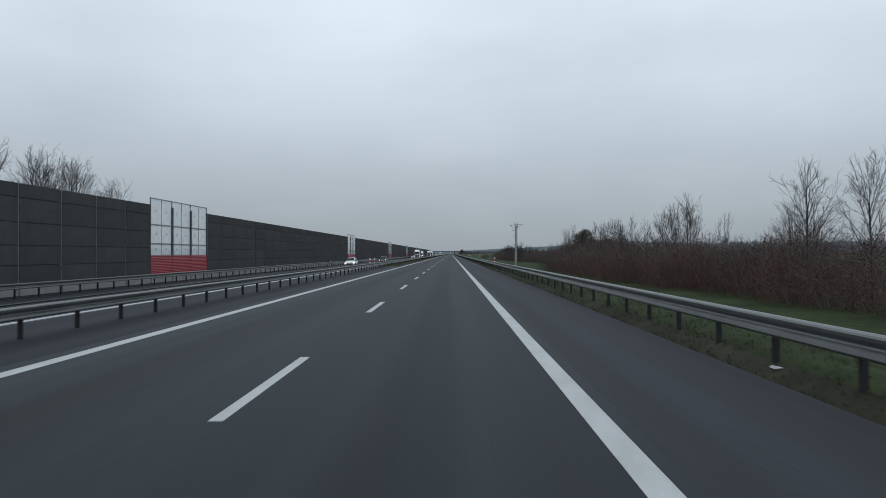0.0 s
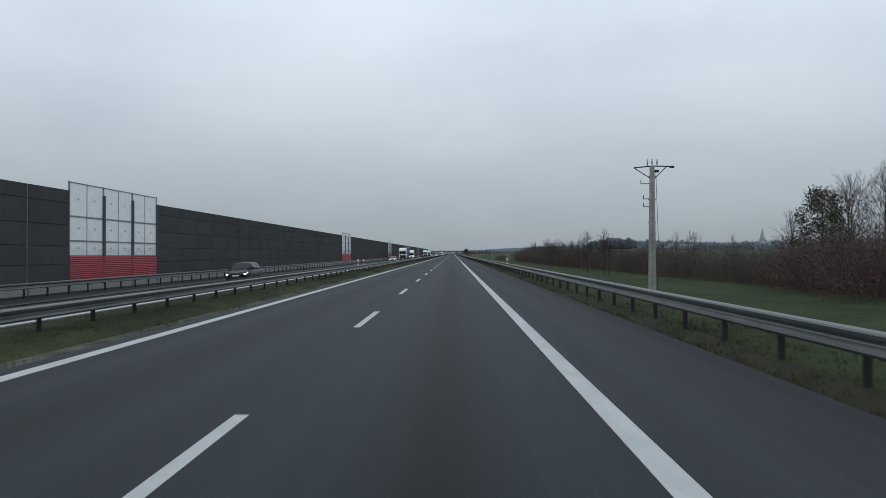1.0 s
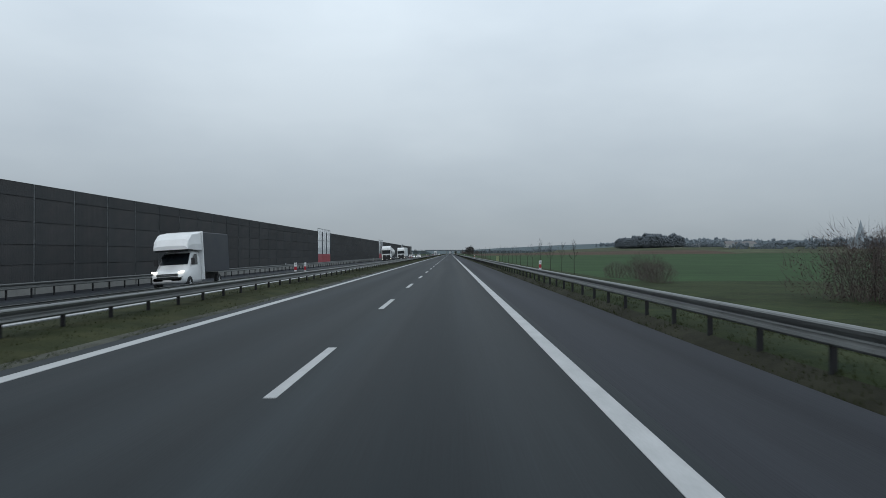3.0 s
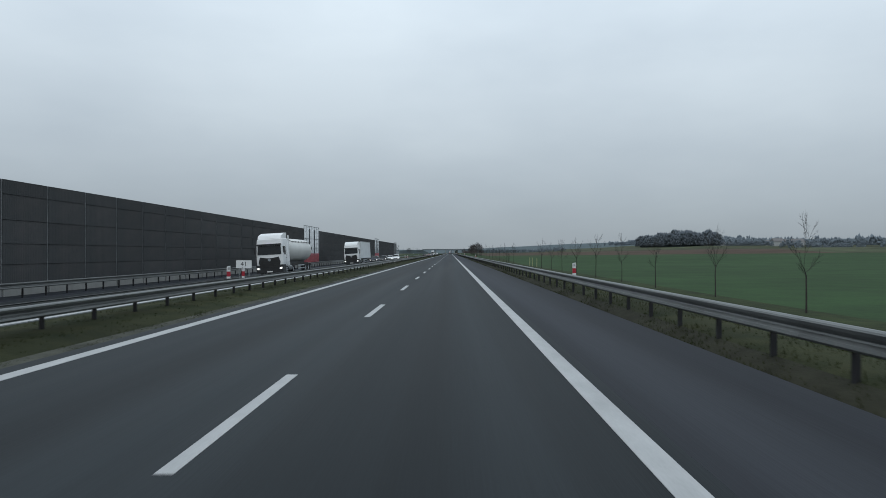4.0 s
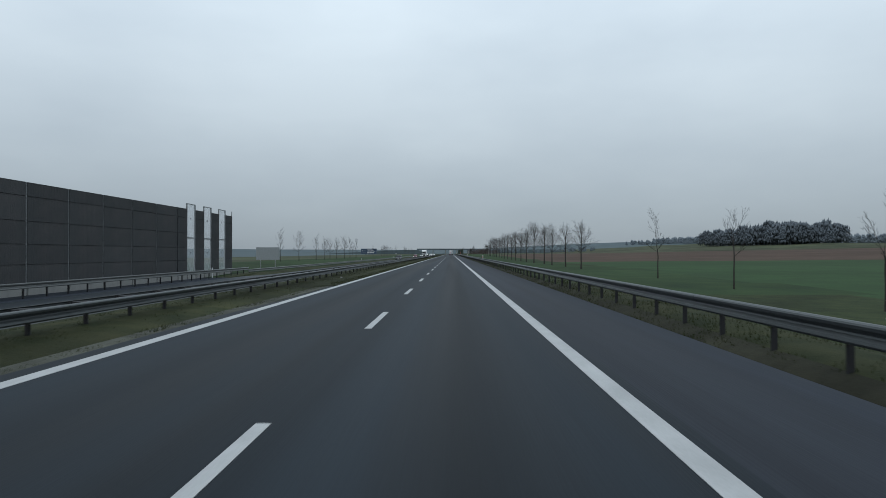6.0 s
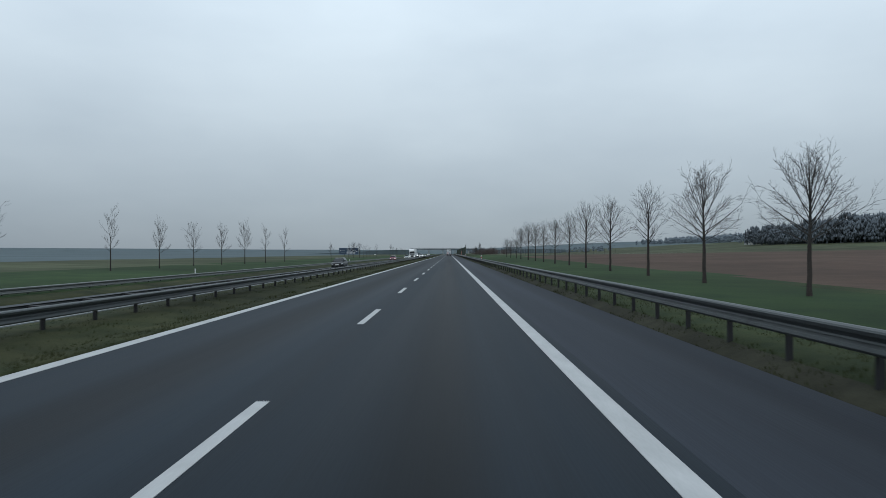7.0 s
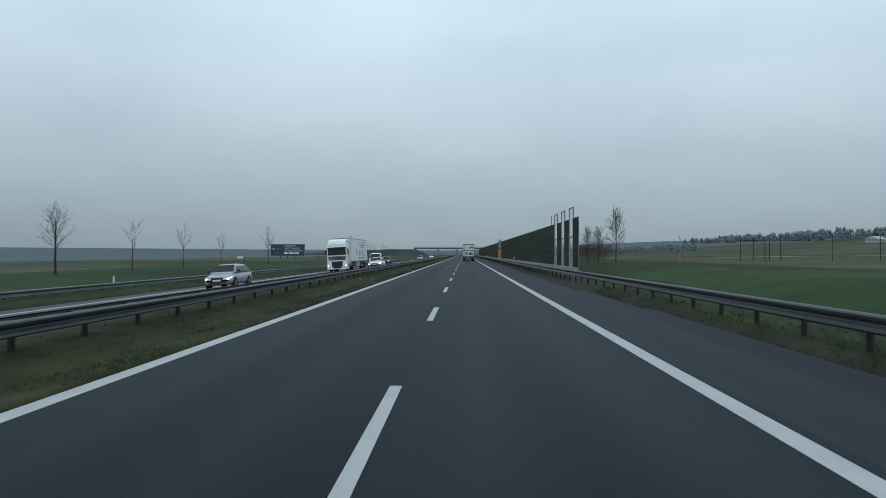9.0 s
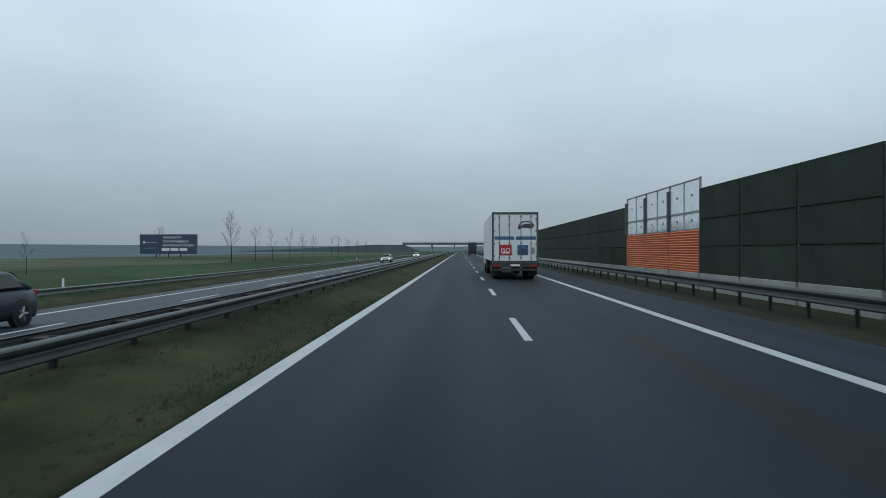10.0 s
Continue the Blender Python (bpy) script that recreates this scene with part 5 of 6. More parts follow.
def branch(s, rng, p, d, length, r, depth, twig, up, angle):
    """One limb in short bent pieces, lifting towards the light, with side shoots along it."""
    q, d = Vector(p), Vector(d).normalized()
    if depth == 0:
        w = min(twig, length * 0.016)
        sliver(s, rng, q, d, length * 0.7, w)
        for k in (0.3, 0.5):
            sliver(s, rng, q + d * length * k, (d + Vector((rng.uniform(-0.5, 0.5), rng.uniform(-0.5, 0.5), rng.uniform(-0.1, 0.4)))).normalized(), length * 0.5, w * 0.8)
        return
    pieces = (2, 3, 4, 5)[depth]
    for i in range(pieces):
        d = (d + Vector((rng.uniform(-1, 1), rng.uniform(-1, 1), rng.uniform(-0.7, 0.7))) * 0.07 + Vector((0, 0, up))).normalized()
        e = q + d * (length / pieces)
        r1 = max(r * (0.74 if depth > 1 else 0.7), twig * 0.7)
        s.tube(q, e, r, r1, 5 if depth > 2 else 3, caps=False)
        if i or depth < 3:
            for _ in range(2 if i else 1):
                a = rng.uniform(0, 2 * math.pi)
                o = d.orthogonal().normalized()
                side = o * math.cos(a) + d.cross(o) * math.sin(a)
                w = radians(rng.uniform(angle - 14, angle + 14))
                branch(s, rng, q.lerp(e, rng.uniform(0.1, 1.0)), d * math.cos(w) + side * math.sin(w), length * rng.uniform(0.42, 0.66) * (1.05 - 0.14 * i), max(r1 * 0.5, twig * 0.8), depth - 1, twig, up, angle)
        q, r = e, r1


def bare_tree_meshes(seed, height, trunk_h, limbs, wide, depth=2, girth=0.11, twig=0.009, up=0.06, angle=42, lead=0.34):
    """A bare tree: straight trunk, limbs fanned out round a short leader, crown as wide as given."""
    rng = random.Random(seed)
    t, c = Shape(), Shape()
    q, r = Vector((0, 0, -0.4)), girth
    for i in range(5):
        e = Vector((rng.uniform(-0.015, 0.015), rng.uniform(-0.015, 0.015), trunk_h * (i + 1) / 5))
        t.tube(q, e, r * (1.3 if i == 0 else 1), r * 0.94, 8, caps=False)
        q, r = e, r * 0.94
    h = height - trunk_h
    top = q + Vector((rng.uniform(-0.1, 0.1), rng.uniform(-0.1, 0.1), h * lead))
    c.tube(q, top, r * 0.9, r * 0.5, 6, caps=False)
    for i in range(limbs):
        k = i / max(1, limbs - 1)
        a = 2.4 * i + rng.uniform(-0.4, 0.4)
        tilt = radians((1 - k) * 62 + 6) * rng.uniform(0.85, 1.1)
        reach = 1.0 / math.sqrt((math.sin(tilt) / (wide * 0.5)) ** 2 + (math.cos(tilt) / (h * (1 - lead * k))) ** 2)
        branch(c, rng, q.lerp(top, k), (math.cos(a) * math.sin(tilt), math.sin(a) * math.sin(tilt), math.cos(tilt)), reach * rng.uniform(0.82, 1.05), r * (0.42 - 0.1 * k), depth, twig, up, angle)
    return t.mesh("trunk", BARK), c.mesh("crown", TWIG)


def plant(meshes, name, label, category, group, x, y, scale=1.0, turn=0.0, z=None):
    o = thing(name, label, category, group, x=x, y=y, z=ground_z(x, y) if z is None else z, turn=turn)
    o.scale = (scale, scale, scale * (0.94 + 0.12 * ((x * 7 + y * 3) % 1)))
    for me, nm in meshes:
        ob = new(nm, me)
        ob.parent = o
    return o


ROW_BIG = [bare_tree_meshes(i, 6.4, 2.25, n, w, depth=2, girth=0.11, twig=0.007, up=0.045, angle=34, lead=0.55) for i, n, w in ((1, 24, 4.6), (2, 21, 3.8), (3, 23, 4.2), (14, 18, 3.2))]
ROW_UP = [bare_tree_meshes(i, 6.2, 1.9, n, w, depth=2, girth=0.075, twig=0.010, up=0.11, angle=24, lead=0.35) for i, n, w in ((34, 9, 2.6), (35, 7, 2.0), (36, 10, 3.0))]
ROW_SMALL = [bare_tree_meshes(i, 5.0, 2.0, n, w, girth=0.05, twig=0.009, up=0.13, angle=26, lead=l) for i, n, w, l in ((4, 5, 2.4, 0.2), (5, 4, 1.8, 0.15), (6, 6, 2.6, 0.3), (15, 5, 2.0, 0.4))]
WILD = [bare_tree_meshes(i, 9.0, 2.2, 20, 4.8, depth=2, girth=0.11, twig=0.011, up=0.09, angle=32, lead=0.6) for i in (7, 8, 9)]
SAPLING = [bare_tree_meshes(i, 6.2, 1.5, 8, 2.2, depth=2, girth=0.045, twig=0.010, up=0.16, angle=28, lead=0.5) for i in (18, 19, 20)]
WILD_SMALL = [bare_tree_meshes(17, 4.6, 1.3, 20, 2.4, girth=0.06, twig=0.016, up=0.08, lead=0.6)]
rng = random.Random(11)


def bare(meshes, label, group, x, y, scale=1.0):
    m = rng.choice(meshes)
    return plant(((m[0], "trunk"), (m[1], "crown")), "tree", label, "tree", group, x, y, scale, rng.uniform(0, 360))


for k in range(-4, 9):
    bare(ROW_SMALL, "young bare tree with thin upright branches in the verge", "young roadside trees", 19.9 + rng.uniform(-0.3, 0.3), 472.4 + 12.0 * k, rng.uniform(0.85, 1.15))
for k in range(0, 8):
    bare(ROW_SMALL, "young bare tree with thin upright branches in the verge", "young roadside trees", 19.6 - 0.4 * k, 622.0 + 12.0 * k, 0.66 if k == 1 else rng.uniform(0.9, 1.15))
for k in range(-6, 14):
    bare(ROW_BIG, "bare spreading tree on a straight trunk in the grass verge", "roadside trees", 15.8 + rng.uniform(-0.25, 0.25), 790.0 + 10.25 * k, (rng.uniform(0.86, 1.03) if k < 5 else rng.uniform(0.82, 0.95) if k < 11 else rng.uniform(0.6, 0.68)) if k > -4 else 0.8)
for y in (802, 817, 836, 848, 862, 874, 883, 897, 913, 976, 1010, 1021, 1036.5, 1050, 1064.6, 1078, 1100, 1143, 1190, 1201, 1211, 1221, 1234, 1246, 1262, 1275, 1290, 1306, 1330):
    big = y in (1021, 1036.5, 1190, 897, 883)
    bare(ROW_BIG if y in (1021, 1036.5) else ROW_UP if big or y < 930 else ROW_SMALL, "bare tree in the grass beside the opposite carriageway", "far side trees", -35 + rng.uniform(-0.6, 0.6), y, 0.95 if y in (1021, 1036.5) else 1.2 if big else 0.6 if y == 1143 else rng.uniform(0.95, 1.2))
for x, y, sc in ((26, 38, 1.05), (26.5, 32, 0.95), (25.5, 59, 0.95), (27, 71, 0.9), (26, 65, 0.92), (29, 46, 0.8), (46, 172, 1.35), (49, 178, 1.4), (45, 178, 1.3), (43, 174, 1.2), (39, 178, 0.85), (40.5, 173, 0.8), (41, 140, 0.5), (43, 150, 0.55), (38, 205, 0.7), (30, 228, 0.62), (31, 233, 0.66), (30, 240, 0.6), (31.5, 221, 0.55), (30, 262, 0.66), (31, 268, 0.72), (31, 279, 0.66), (30, 291, 0.7), (27, 120, 0.8), (28, 104, 0.7), (26.5, 88, 0.75),
                 (29, 315, 0.55), (31, 327, 0.6), (30, 345, 0.55), (32, 24, 0.9), (31, 12, 0.9), (29, 371, 0.5), (40, 226, 0.6), (24, 214, 0.75), (24.5, 204, 0.72), (24, 199, 0.55), (25, 222, 0.65), (26, 232, 0.65), (24, 255, 0.62), (25, 250, 0.7), (27, 281, 0.78), (27, 271, 0.7)):
    bare(WILD, "bare wild tree rising out of the roadside thicket", "thicket trees", x, y, sc)
for x, y, sc in ((-39, 66, 1.4), (-41, 69, 1.42), (-39, 60, 1.4), (-38, 72, 1.2), (-43, 65, 1.42), (-42, 57, 1.45), (-45, 71, 1.4)):
    bare(WILD, "bare tree behind the noise barrier", "trees behind the barrier", x, y, sc)
for x, y, sc in ((13.3, 571.3, 0.5), (13.8, 571.9, 0.42)):
    bare(SAPLING, "small bare shrub with thin upright twigs behind the guardrail", "shrubs in the verge", x, y, sc)
bare(ROW_UP, "tall bare tree in the field behind the billboard", "trees in the fields", -92.0, 1290.0, 1.5)
for x, y, sc in ((14.7, 1041.0, 0.98), (13.5, 1043.0, 0.7), (13.2, 1047.0, 0.75)):
    bare(WILD_SMALL, "small bare tree with dense twigs beside the green barrier", "trees in the rough grass", x, y, sc)


def edge_of_thicket(y):
    return 22.0 - 3.0 * ramp(y, 45, 62) + 12.5 * ramp(y, 112, 142) - 2.5 * ramp(y, 150, 190) - 2.0 * ramp(y, 215, 245)


k = -20.0
while k < 372:
    x = edge_of_thicket(k) + 3.0 + rng.uniform(-1, 4)
    bare(SAPLING, "thin bare sapling rising out of the thicket", "thicket saplings", x, k, rng.uniform(0.75, 1.12) * (1.15 if k < 110 else 0.85 if k < 290 else 1.05))
    k += rng.uniform(3.5, 9.0)


def bush_meshes(seed, wide, high, leaf, leaves, sprays, size=0.06):
    """A dense bush: bent stems fanned out from the foot, fine twigs all through it, and small dry leaves among them."""
    r = random.Random(seed)
    s, l = Shape(), Shape()

    def dome(a, k):
        lump = 1 + 0.16 * math.sin(a * 3 + seed) + 0.10 * math.sin(a * 5 + 2 * seed)
        return lump * wide * 0.5 * k, high * (1.0 - 0.45 * k * k) * (1 + 0.12 * math.sin(4 * k + 2 * a + seed))
    for i in range(46):
        a, k = r.uniform(0, 2 * math.pi), math.sqrt(r.random())
        rad, h = dome(a, k)
        foot = Vector((math.cos(a) * rad * 0.45, math.sin(a) * rad * 0.45, -0.2))
        tip = Vector((math.cos(a) * rad, math.sin(a) * rad, h * r.uniform(0.75, 1.05)))
        mid = foot.lerp(tip, 0.5) + Vector((r.uniform(-0.25, 0.25), r.uniform(-0.25, 0.25), 0.2))
        s.tube(foot, mid, 0.018, 0.012, 3, caps=False)
        s.tube(mid, tip, 0.012, 0.005, 3, caps=False)
    for i in range(sprays):
        a, k = r.uniform(0, 2 * math.pi), math.sqrt(r.random())
        rad, h = dome(a, k)
        top = r.random() < 0.4
        p = Vector((math.cos(a) * rad, math.sin(a) * rad, h * (r.uniform(0.8, 1.0) if top else r.uniform(0.02, 0.95))))
        d = Vector((math.cos(a) * 0.5 + r.uniform(-0.7, 0.7), math.sin(a) * 0.5 + r.uniform(-0.7, 0.7), r.uniform(0.2, 1.6))).normalized()
        sliver(s, r, p, d, r.uniform(0.25, 0.75) * (1.0 if r.random() < 0.9 else 1.8), r.uniform(0.006, 0.012))
    for i in range(leaves):
        a, k = r.uniform(0, 2 * math.pi), r.random() ** 0.4
        rad, h = dome(a, k)
        c = Vector((math.cos(a) * rad, math.sin(a) * rad, h * r.random() ** 0.8))
        u = Vector((r.uniform(-1, 1), r.uniform(-1, 1), r.uniform(-1, 1))).normalized() * size * r.uniform(0.6, 1.6)
        v = u.cross(Vector((r.uniform(-1, 1), r.uniform(-1, 1), r.uniform(-1, 1)))).normalized() * size * r.uniform(0.4, 0.8)
        l.tri(tuple(c - u), tuple(c + v), tuple(c + u))
    return s.mesh("branchwork", BUSH_TWIG), l.mesh("foliage", leaf)


BUSH = [bush_meshes(i, 5.4, 3.3, BROWN_LEAF, 2300, 1250) for i in (21, 22, 23, 26)]
BUSH_OLIVE = [bush_meshes(i, 5.2, 3.1, OLIVE_LEAF, 2300, 1150) for i in (28, 29)]
BUSH_RED = [bush_meshes(i, 5.4, 3.4, RED_LEAF, 2700, 1050) for i in (24, 25)]


def evergreen_meshes(seed, high, wide):
    """A dense evergreen: a trunk with limbs, each carrying clumps of small dark sprays."""
    r = random.Random(seed)
    s, l = Shape(), Shape()
    s.tube((0, 0, -0.4), (0.2, 0, high * 0.8), 0.16, 0.04, 8, caps=False)
    for i in range(46):
        zz = 0.14 + 0.86 * i / 46
        a = 2.4 * i + r.uniform(-0.4, 0.4)
        out = wide * 0.5 * math.sin(math.pi * (0.2 + 0.72 * zz)) * r.uniform(0.55, 1.05)
        c = Vector((0.2 * zz + math.cos(a) * out, math.sin(a) * out, high * zz * 0.93 + 0.1))
        s.tube((0.2 * zz, 0, c.z - 0.5), tuple(c), 0.035, 0.012, 3, caps=False)
        size = r.uniform(0.55, 0.85)
        for _ in range(150):
            v = Vector((r.gauss(0, 1), r.gauss(0, 1), r.gauss(0, 0.8))) * size * 0.45 + c
            u = Vector((r.uniform(-1, 1), r.uniform(-1, 1), r.uniform(-1, 1))).normalized() * r.uniform(0.05, 0.13)
            w = u.cross(Vector((r.uniform(-1, 1), r.uniform(-1, 1), r.uniform(-1, 1)))).normalized() * r.uniform(0.03, 0.07)
            l.quad(tuple(v - u), tuple(v - w), tuple(v + u), tuple(v + w))
    return s.mesh("branchwork", BARK), l.mesh("foliage", EVERGREEN)


BUSH_GREEN = [evergreen_meshes(27, 7.6, 4.2)]


y = -22.0
while y < 374:
    for row in range(2):
        red = (8 < y < 100 and rng.random() < 0.85) or (140 < y < 166 and rng.random() < 0.8) or rng.random() < 0.1
        olive = not red and rng.random() < 0.25
        m = rng.choice(BUSH_RED if red else BUSH_OLIVE if olive else BUSH)
        x = edge_of_thicket(y) + 1.8 + 3.2 * row + rng.uniform(-0.8, 0.8)
        plant(((m[0], "branchwork"), (m[1], "foliage")), "bush", "leafless bush with rusty brown leaves" if red else "olive green bush in the thicket" if olive else "dense leafless brown bush", "bush", "roadside thicket", x, y + rng.uniform(-1.2, 1.2), rng.uniform(0.8, 1.1) * (1.0 if row == 0 else 1.22) * (1.12 if y < 112 else 1.0 if y < 240 else 1.12 if y < 300 else 1.28), rng.uniform(0, 360))
    y += 3.9
for x, y, sc in ((24.5, 107, 1.7), (26, 111, 1.9), (24, 101, 1.5), (25, 84, 1.5), (27, 92, 1.6), (24, 52, 1.45), (25, 44, 1.3), (29.5, 149, 1.5), (31, 155, 1.55), (32, 161, 1.5), (34.5, 150, 1.1), (34, 146, 1.0), (36, 165, 1.4), (37, 152, 1.5), (38.5, 158, 1.7), (38, 164, 1.6)):
    m = rng.choice(BUSH_RED)
    plant(((m[0], "branchwork"), (m[1], "foliage")), "bush", "tall bush with rusty brown leaves", "bush", "roadside thicket", x, y, sc, rng.uniform(0, 360))
for x, y, sc in ((38.5, 171, 1.28), (25.5, 113, 0.95), (26, 96, 0.75)):
    m = BUSH_GREEN[0]
    plant(((m[0], "branchwork"), (m[1], "foliage")), "evergreen_tree", "dense dark evergreen tree above the brown thicket", "tree", "thicket trees", x, y, sc, 40 * x)
for k in range(16):
    m = rng.choice(BUSH)
    plant(((m[0], "branchwork"), (m[1], "foliage")), "bush", "dense leafless brown bush", "bush", "bushes behind the green barrier", rng.uniform(15, 40), 1140 + rng.uniform(0, 60), rng.uniform(0.8, 1.3), rng.uniform(0, 360))


def woods(name, label, x0, x1, y0, y1, count, high, seed, size=0.3, twigs=260, material=None, clumps=34, lump=(0.05, 0.11)):
    """A far leafless wood: stems with crowns of many rounded clumps, and fine twigs standing out of them."""
    r = random.Random(seed)
    s = Shape()
    for i in range(count):
        cx, cy = r.uniform(x0, x1), r.uniform(y0, y1)
        h = high * r.uniform(0.55, 0.95) * (1.0 + 0.35 * noise.noise(Vector((cx * 0.02, cy * 0.012, seed))))
        g = ground_z(cx, cy)
        w = h * r.uniform(0.26, 0.42)
        s.tube((cx, cy, g - 1), (cx, cy, g + h * 0.6), 0.3, 0.12, 4, caps=False)
        for b in range(clumps):
            zz, ph = r.uniform(0.1, 0.88), r.uniform(0, 2 * math.pi)
            rad = w * math.sqrt(r.random()) * math.sin(math.pi * (0.25 + 0.68 * zz))
            c = Vector((cx + math.cos(ph) * rad, cy + math.sin(ph) * rad, g + h * zz))
            k = h * r.uniform(*lump)
            n0 = len(s.v)
            a = r.uniform(0, 2)
            s.v += [(c.x + math.cos(a + q * math.pi / 2) * k * r.uniform(0.5, 0.95), c.y + math.sin(a + q * math.pi / 2) * k * r.uniform(0.5, 0.95), c.z + r.uniform(-0.3, 0.3) * k) for q in range(4)]
            s.v += [(c.x, c.y, c.z - k * r.uniform(1.2, 2.0)), (c.x, c.y, c.z + k * r.uniform(1.2, 2.2))]
            for q in range(4):
                s.f += [(n0 + (q + 1) % 4, n0 + q, n0 + 4), (n0 + q, n0 + (q + 1) % 4, n0 + 5)]
                s.k += [0, 0]
        for b in range(twigs):
            ph, zz = r.uniform(0, 2 * math.pi), r.uniform(0.15, 0.9)
            rad = w * math.sin(math.pi * (0.25 + 0.68 * zz)) * r.uniform(0.6, 1.1)
            f = Vector((cx + math.cos(ph) * rad, cy + math.sin(ph) * rad, g + h * zz))
            d0 = Vector((math.cos(ph) + r.uniform(-0.6, 0.6), math.sin(ph) + r.uniform(-0.6, 0.6), r.uniform(0.0, 1.8))).normalized()
            sliver(s, r, f, d0, h * r.uniform(0.06, 0.14), size * r.uniform(0.4, 1.0))
    single(name, s, material or HAZED_WOOD, label, "wood", kind="stuff", smooth=True)


for x, y, sc in ((15.7, 1060, 0.65), (17.2, 1063, 0.7)):
    m = rng.choice(BUSH)
    plant(((m[0], "branchwork"), (m[1], "foliage")), "bush", "dense dark bush beside the end of the green barrier", "bush", "bushes in the verge", x, y, sc, rng.uniform(0, 360))
for x, y, sc in ((23.0, 396, 0.7), (23.5, 401, 0.85), (24.5, 407, 0.75), (22.5, 411, 0.6)):
    m = rng.choice(BUSH)
    plant(((m[0], "branchwork"), (m[1], "foliage")), "bush", "low dark bush standing alone in the verge", "bush", "bushes in the verge", x, y, sc, rng.uniform(0, 360))

# both tree colours used here already hold the haze of distance
woods("hazed_wood", "far leafless wood on the fields in a hazy grey colour", 246, 282, 1125, 1319, 190, 18, 31, 0.12, 50, None, 90, (0.04, 0.085))
woods("hazed_wood", "tall leafless trees in hazy grey rising above the far wood", 254, 282, 1140, 1200, 28, 23, 36, 0.12, 60, None, 110, (0.03, 0.07))
woods("hazed_wood", "hazy grey belt of trees round the far village", 300, 350, 960, 1190, 110, 7, 37, 0.14, 25, HAZED_BELT, 40, (0.06, 0.12))
woods("hazed_wood", "long far belt of haze-pale leafless trees", 430, 560, 650, 2300, 760, 13, 32, 0.16, 12, HAZED_BELT, 26, (0.08, 0.15))
woods("hazed_wood", "far belt of haze-pale trees beyond the crop field", 330, 460, 480, 900, 170, 11, 33, 0.15, 25, HAZED_BELT)
woods("hazed_wood", "far belt of trees beside the motorway", 30, 200, 1500, 1900, 130, 8, 35, 0.15, 25, HAZED_BELT)


def village(x, y, n, seed):
    r = random.Random(seed)
    for i in range(n):
        hx, hy = x + r.uniform(-60, 60), y + 22 * i
        h = thing("house", "far pale house with a pitched roof", "house", "far village houses", x=hx, y=hy, z=ground_z(hx, hy) - 0.5)
        w, d, e = r.uniform(8, 14), r.uniform(7, 10), r.uniform(3, 5)
        part("wall", Shape().box(-w / 2, w / 2, -d / 2, d / 2, 0, e), HOUSE_WALL, h, "pale wall")
        part("roof", Shape().side([(-d / 2 - 0.4, e), (d / 2 + 0.4, e), (0, e + 3.2)], -w / 2 - 0.3, w / 2 + 0.3), HOUSE_ROOF, h, "grey pitched roof")
        for k in (-1, 1):
            part("window", Shape().box(-w / 2 - 0.03, -w / 2 + 0.05, k * 1.8 - 0.6, k * 1.8 + 0.6, 1.2, 2.4), GLASS_DARK, h, "dark window")


village(330, 1080, 7, 41)
village(440, 720, 6, 42)
village(360, 1330, 6, 43)
bn = thing("barn", "far long barn under a white roof", "barn", x=393, y=1625, z=ground_z(393, 1625) - 0.5, turn=35)
part("wall", Shape().box(-9, 9, -6, 6, 0, 3.4), HOUSE_WALL, bn, "grey wall")
part("roof", Shape().side([(-6.6, 3.4), (6.6, 3.4), (0, 6.6)], -9.5, 9.5), PAINT, bn, "white pitched roof")
ch = thing("church", "far church with a pointed steeple", "church", x=420, y=1010, z=ground_z(420, 1010))
part("nave", Shape().side([(-12, 0), (12, 0), (12, 8), (8, 13), (-8, 13), (-12, 8)], -6, 6), HAZED_STONE, ch)
sp = Shape().box(-3, 3, -3, 3, 0, 16)
sp.tube((0, 0, 16), (0, 0, 31), 3.6, 0.1, 8)
part("steeple", sp, HAZED_STONE, ch, "pointed steeple in hazy grey")


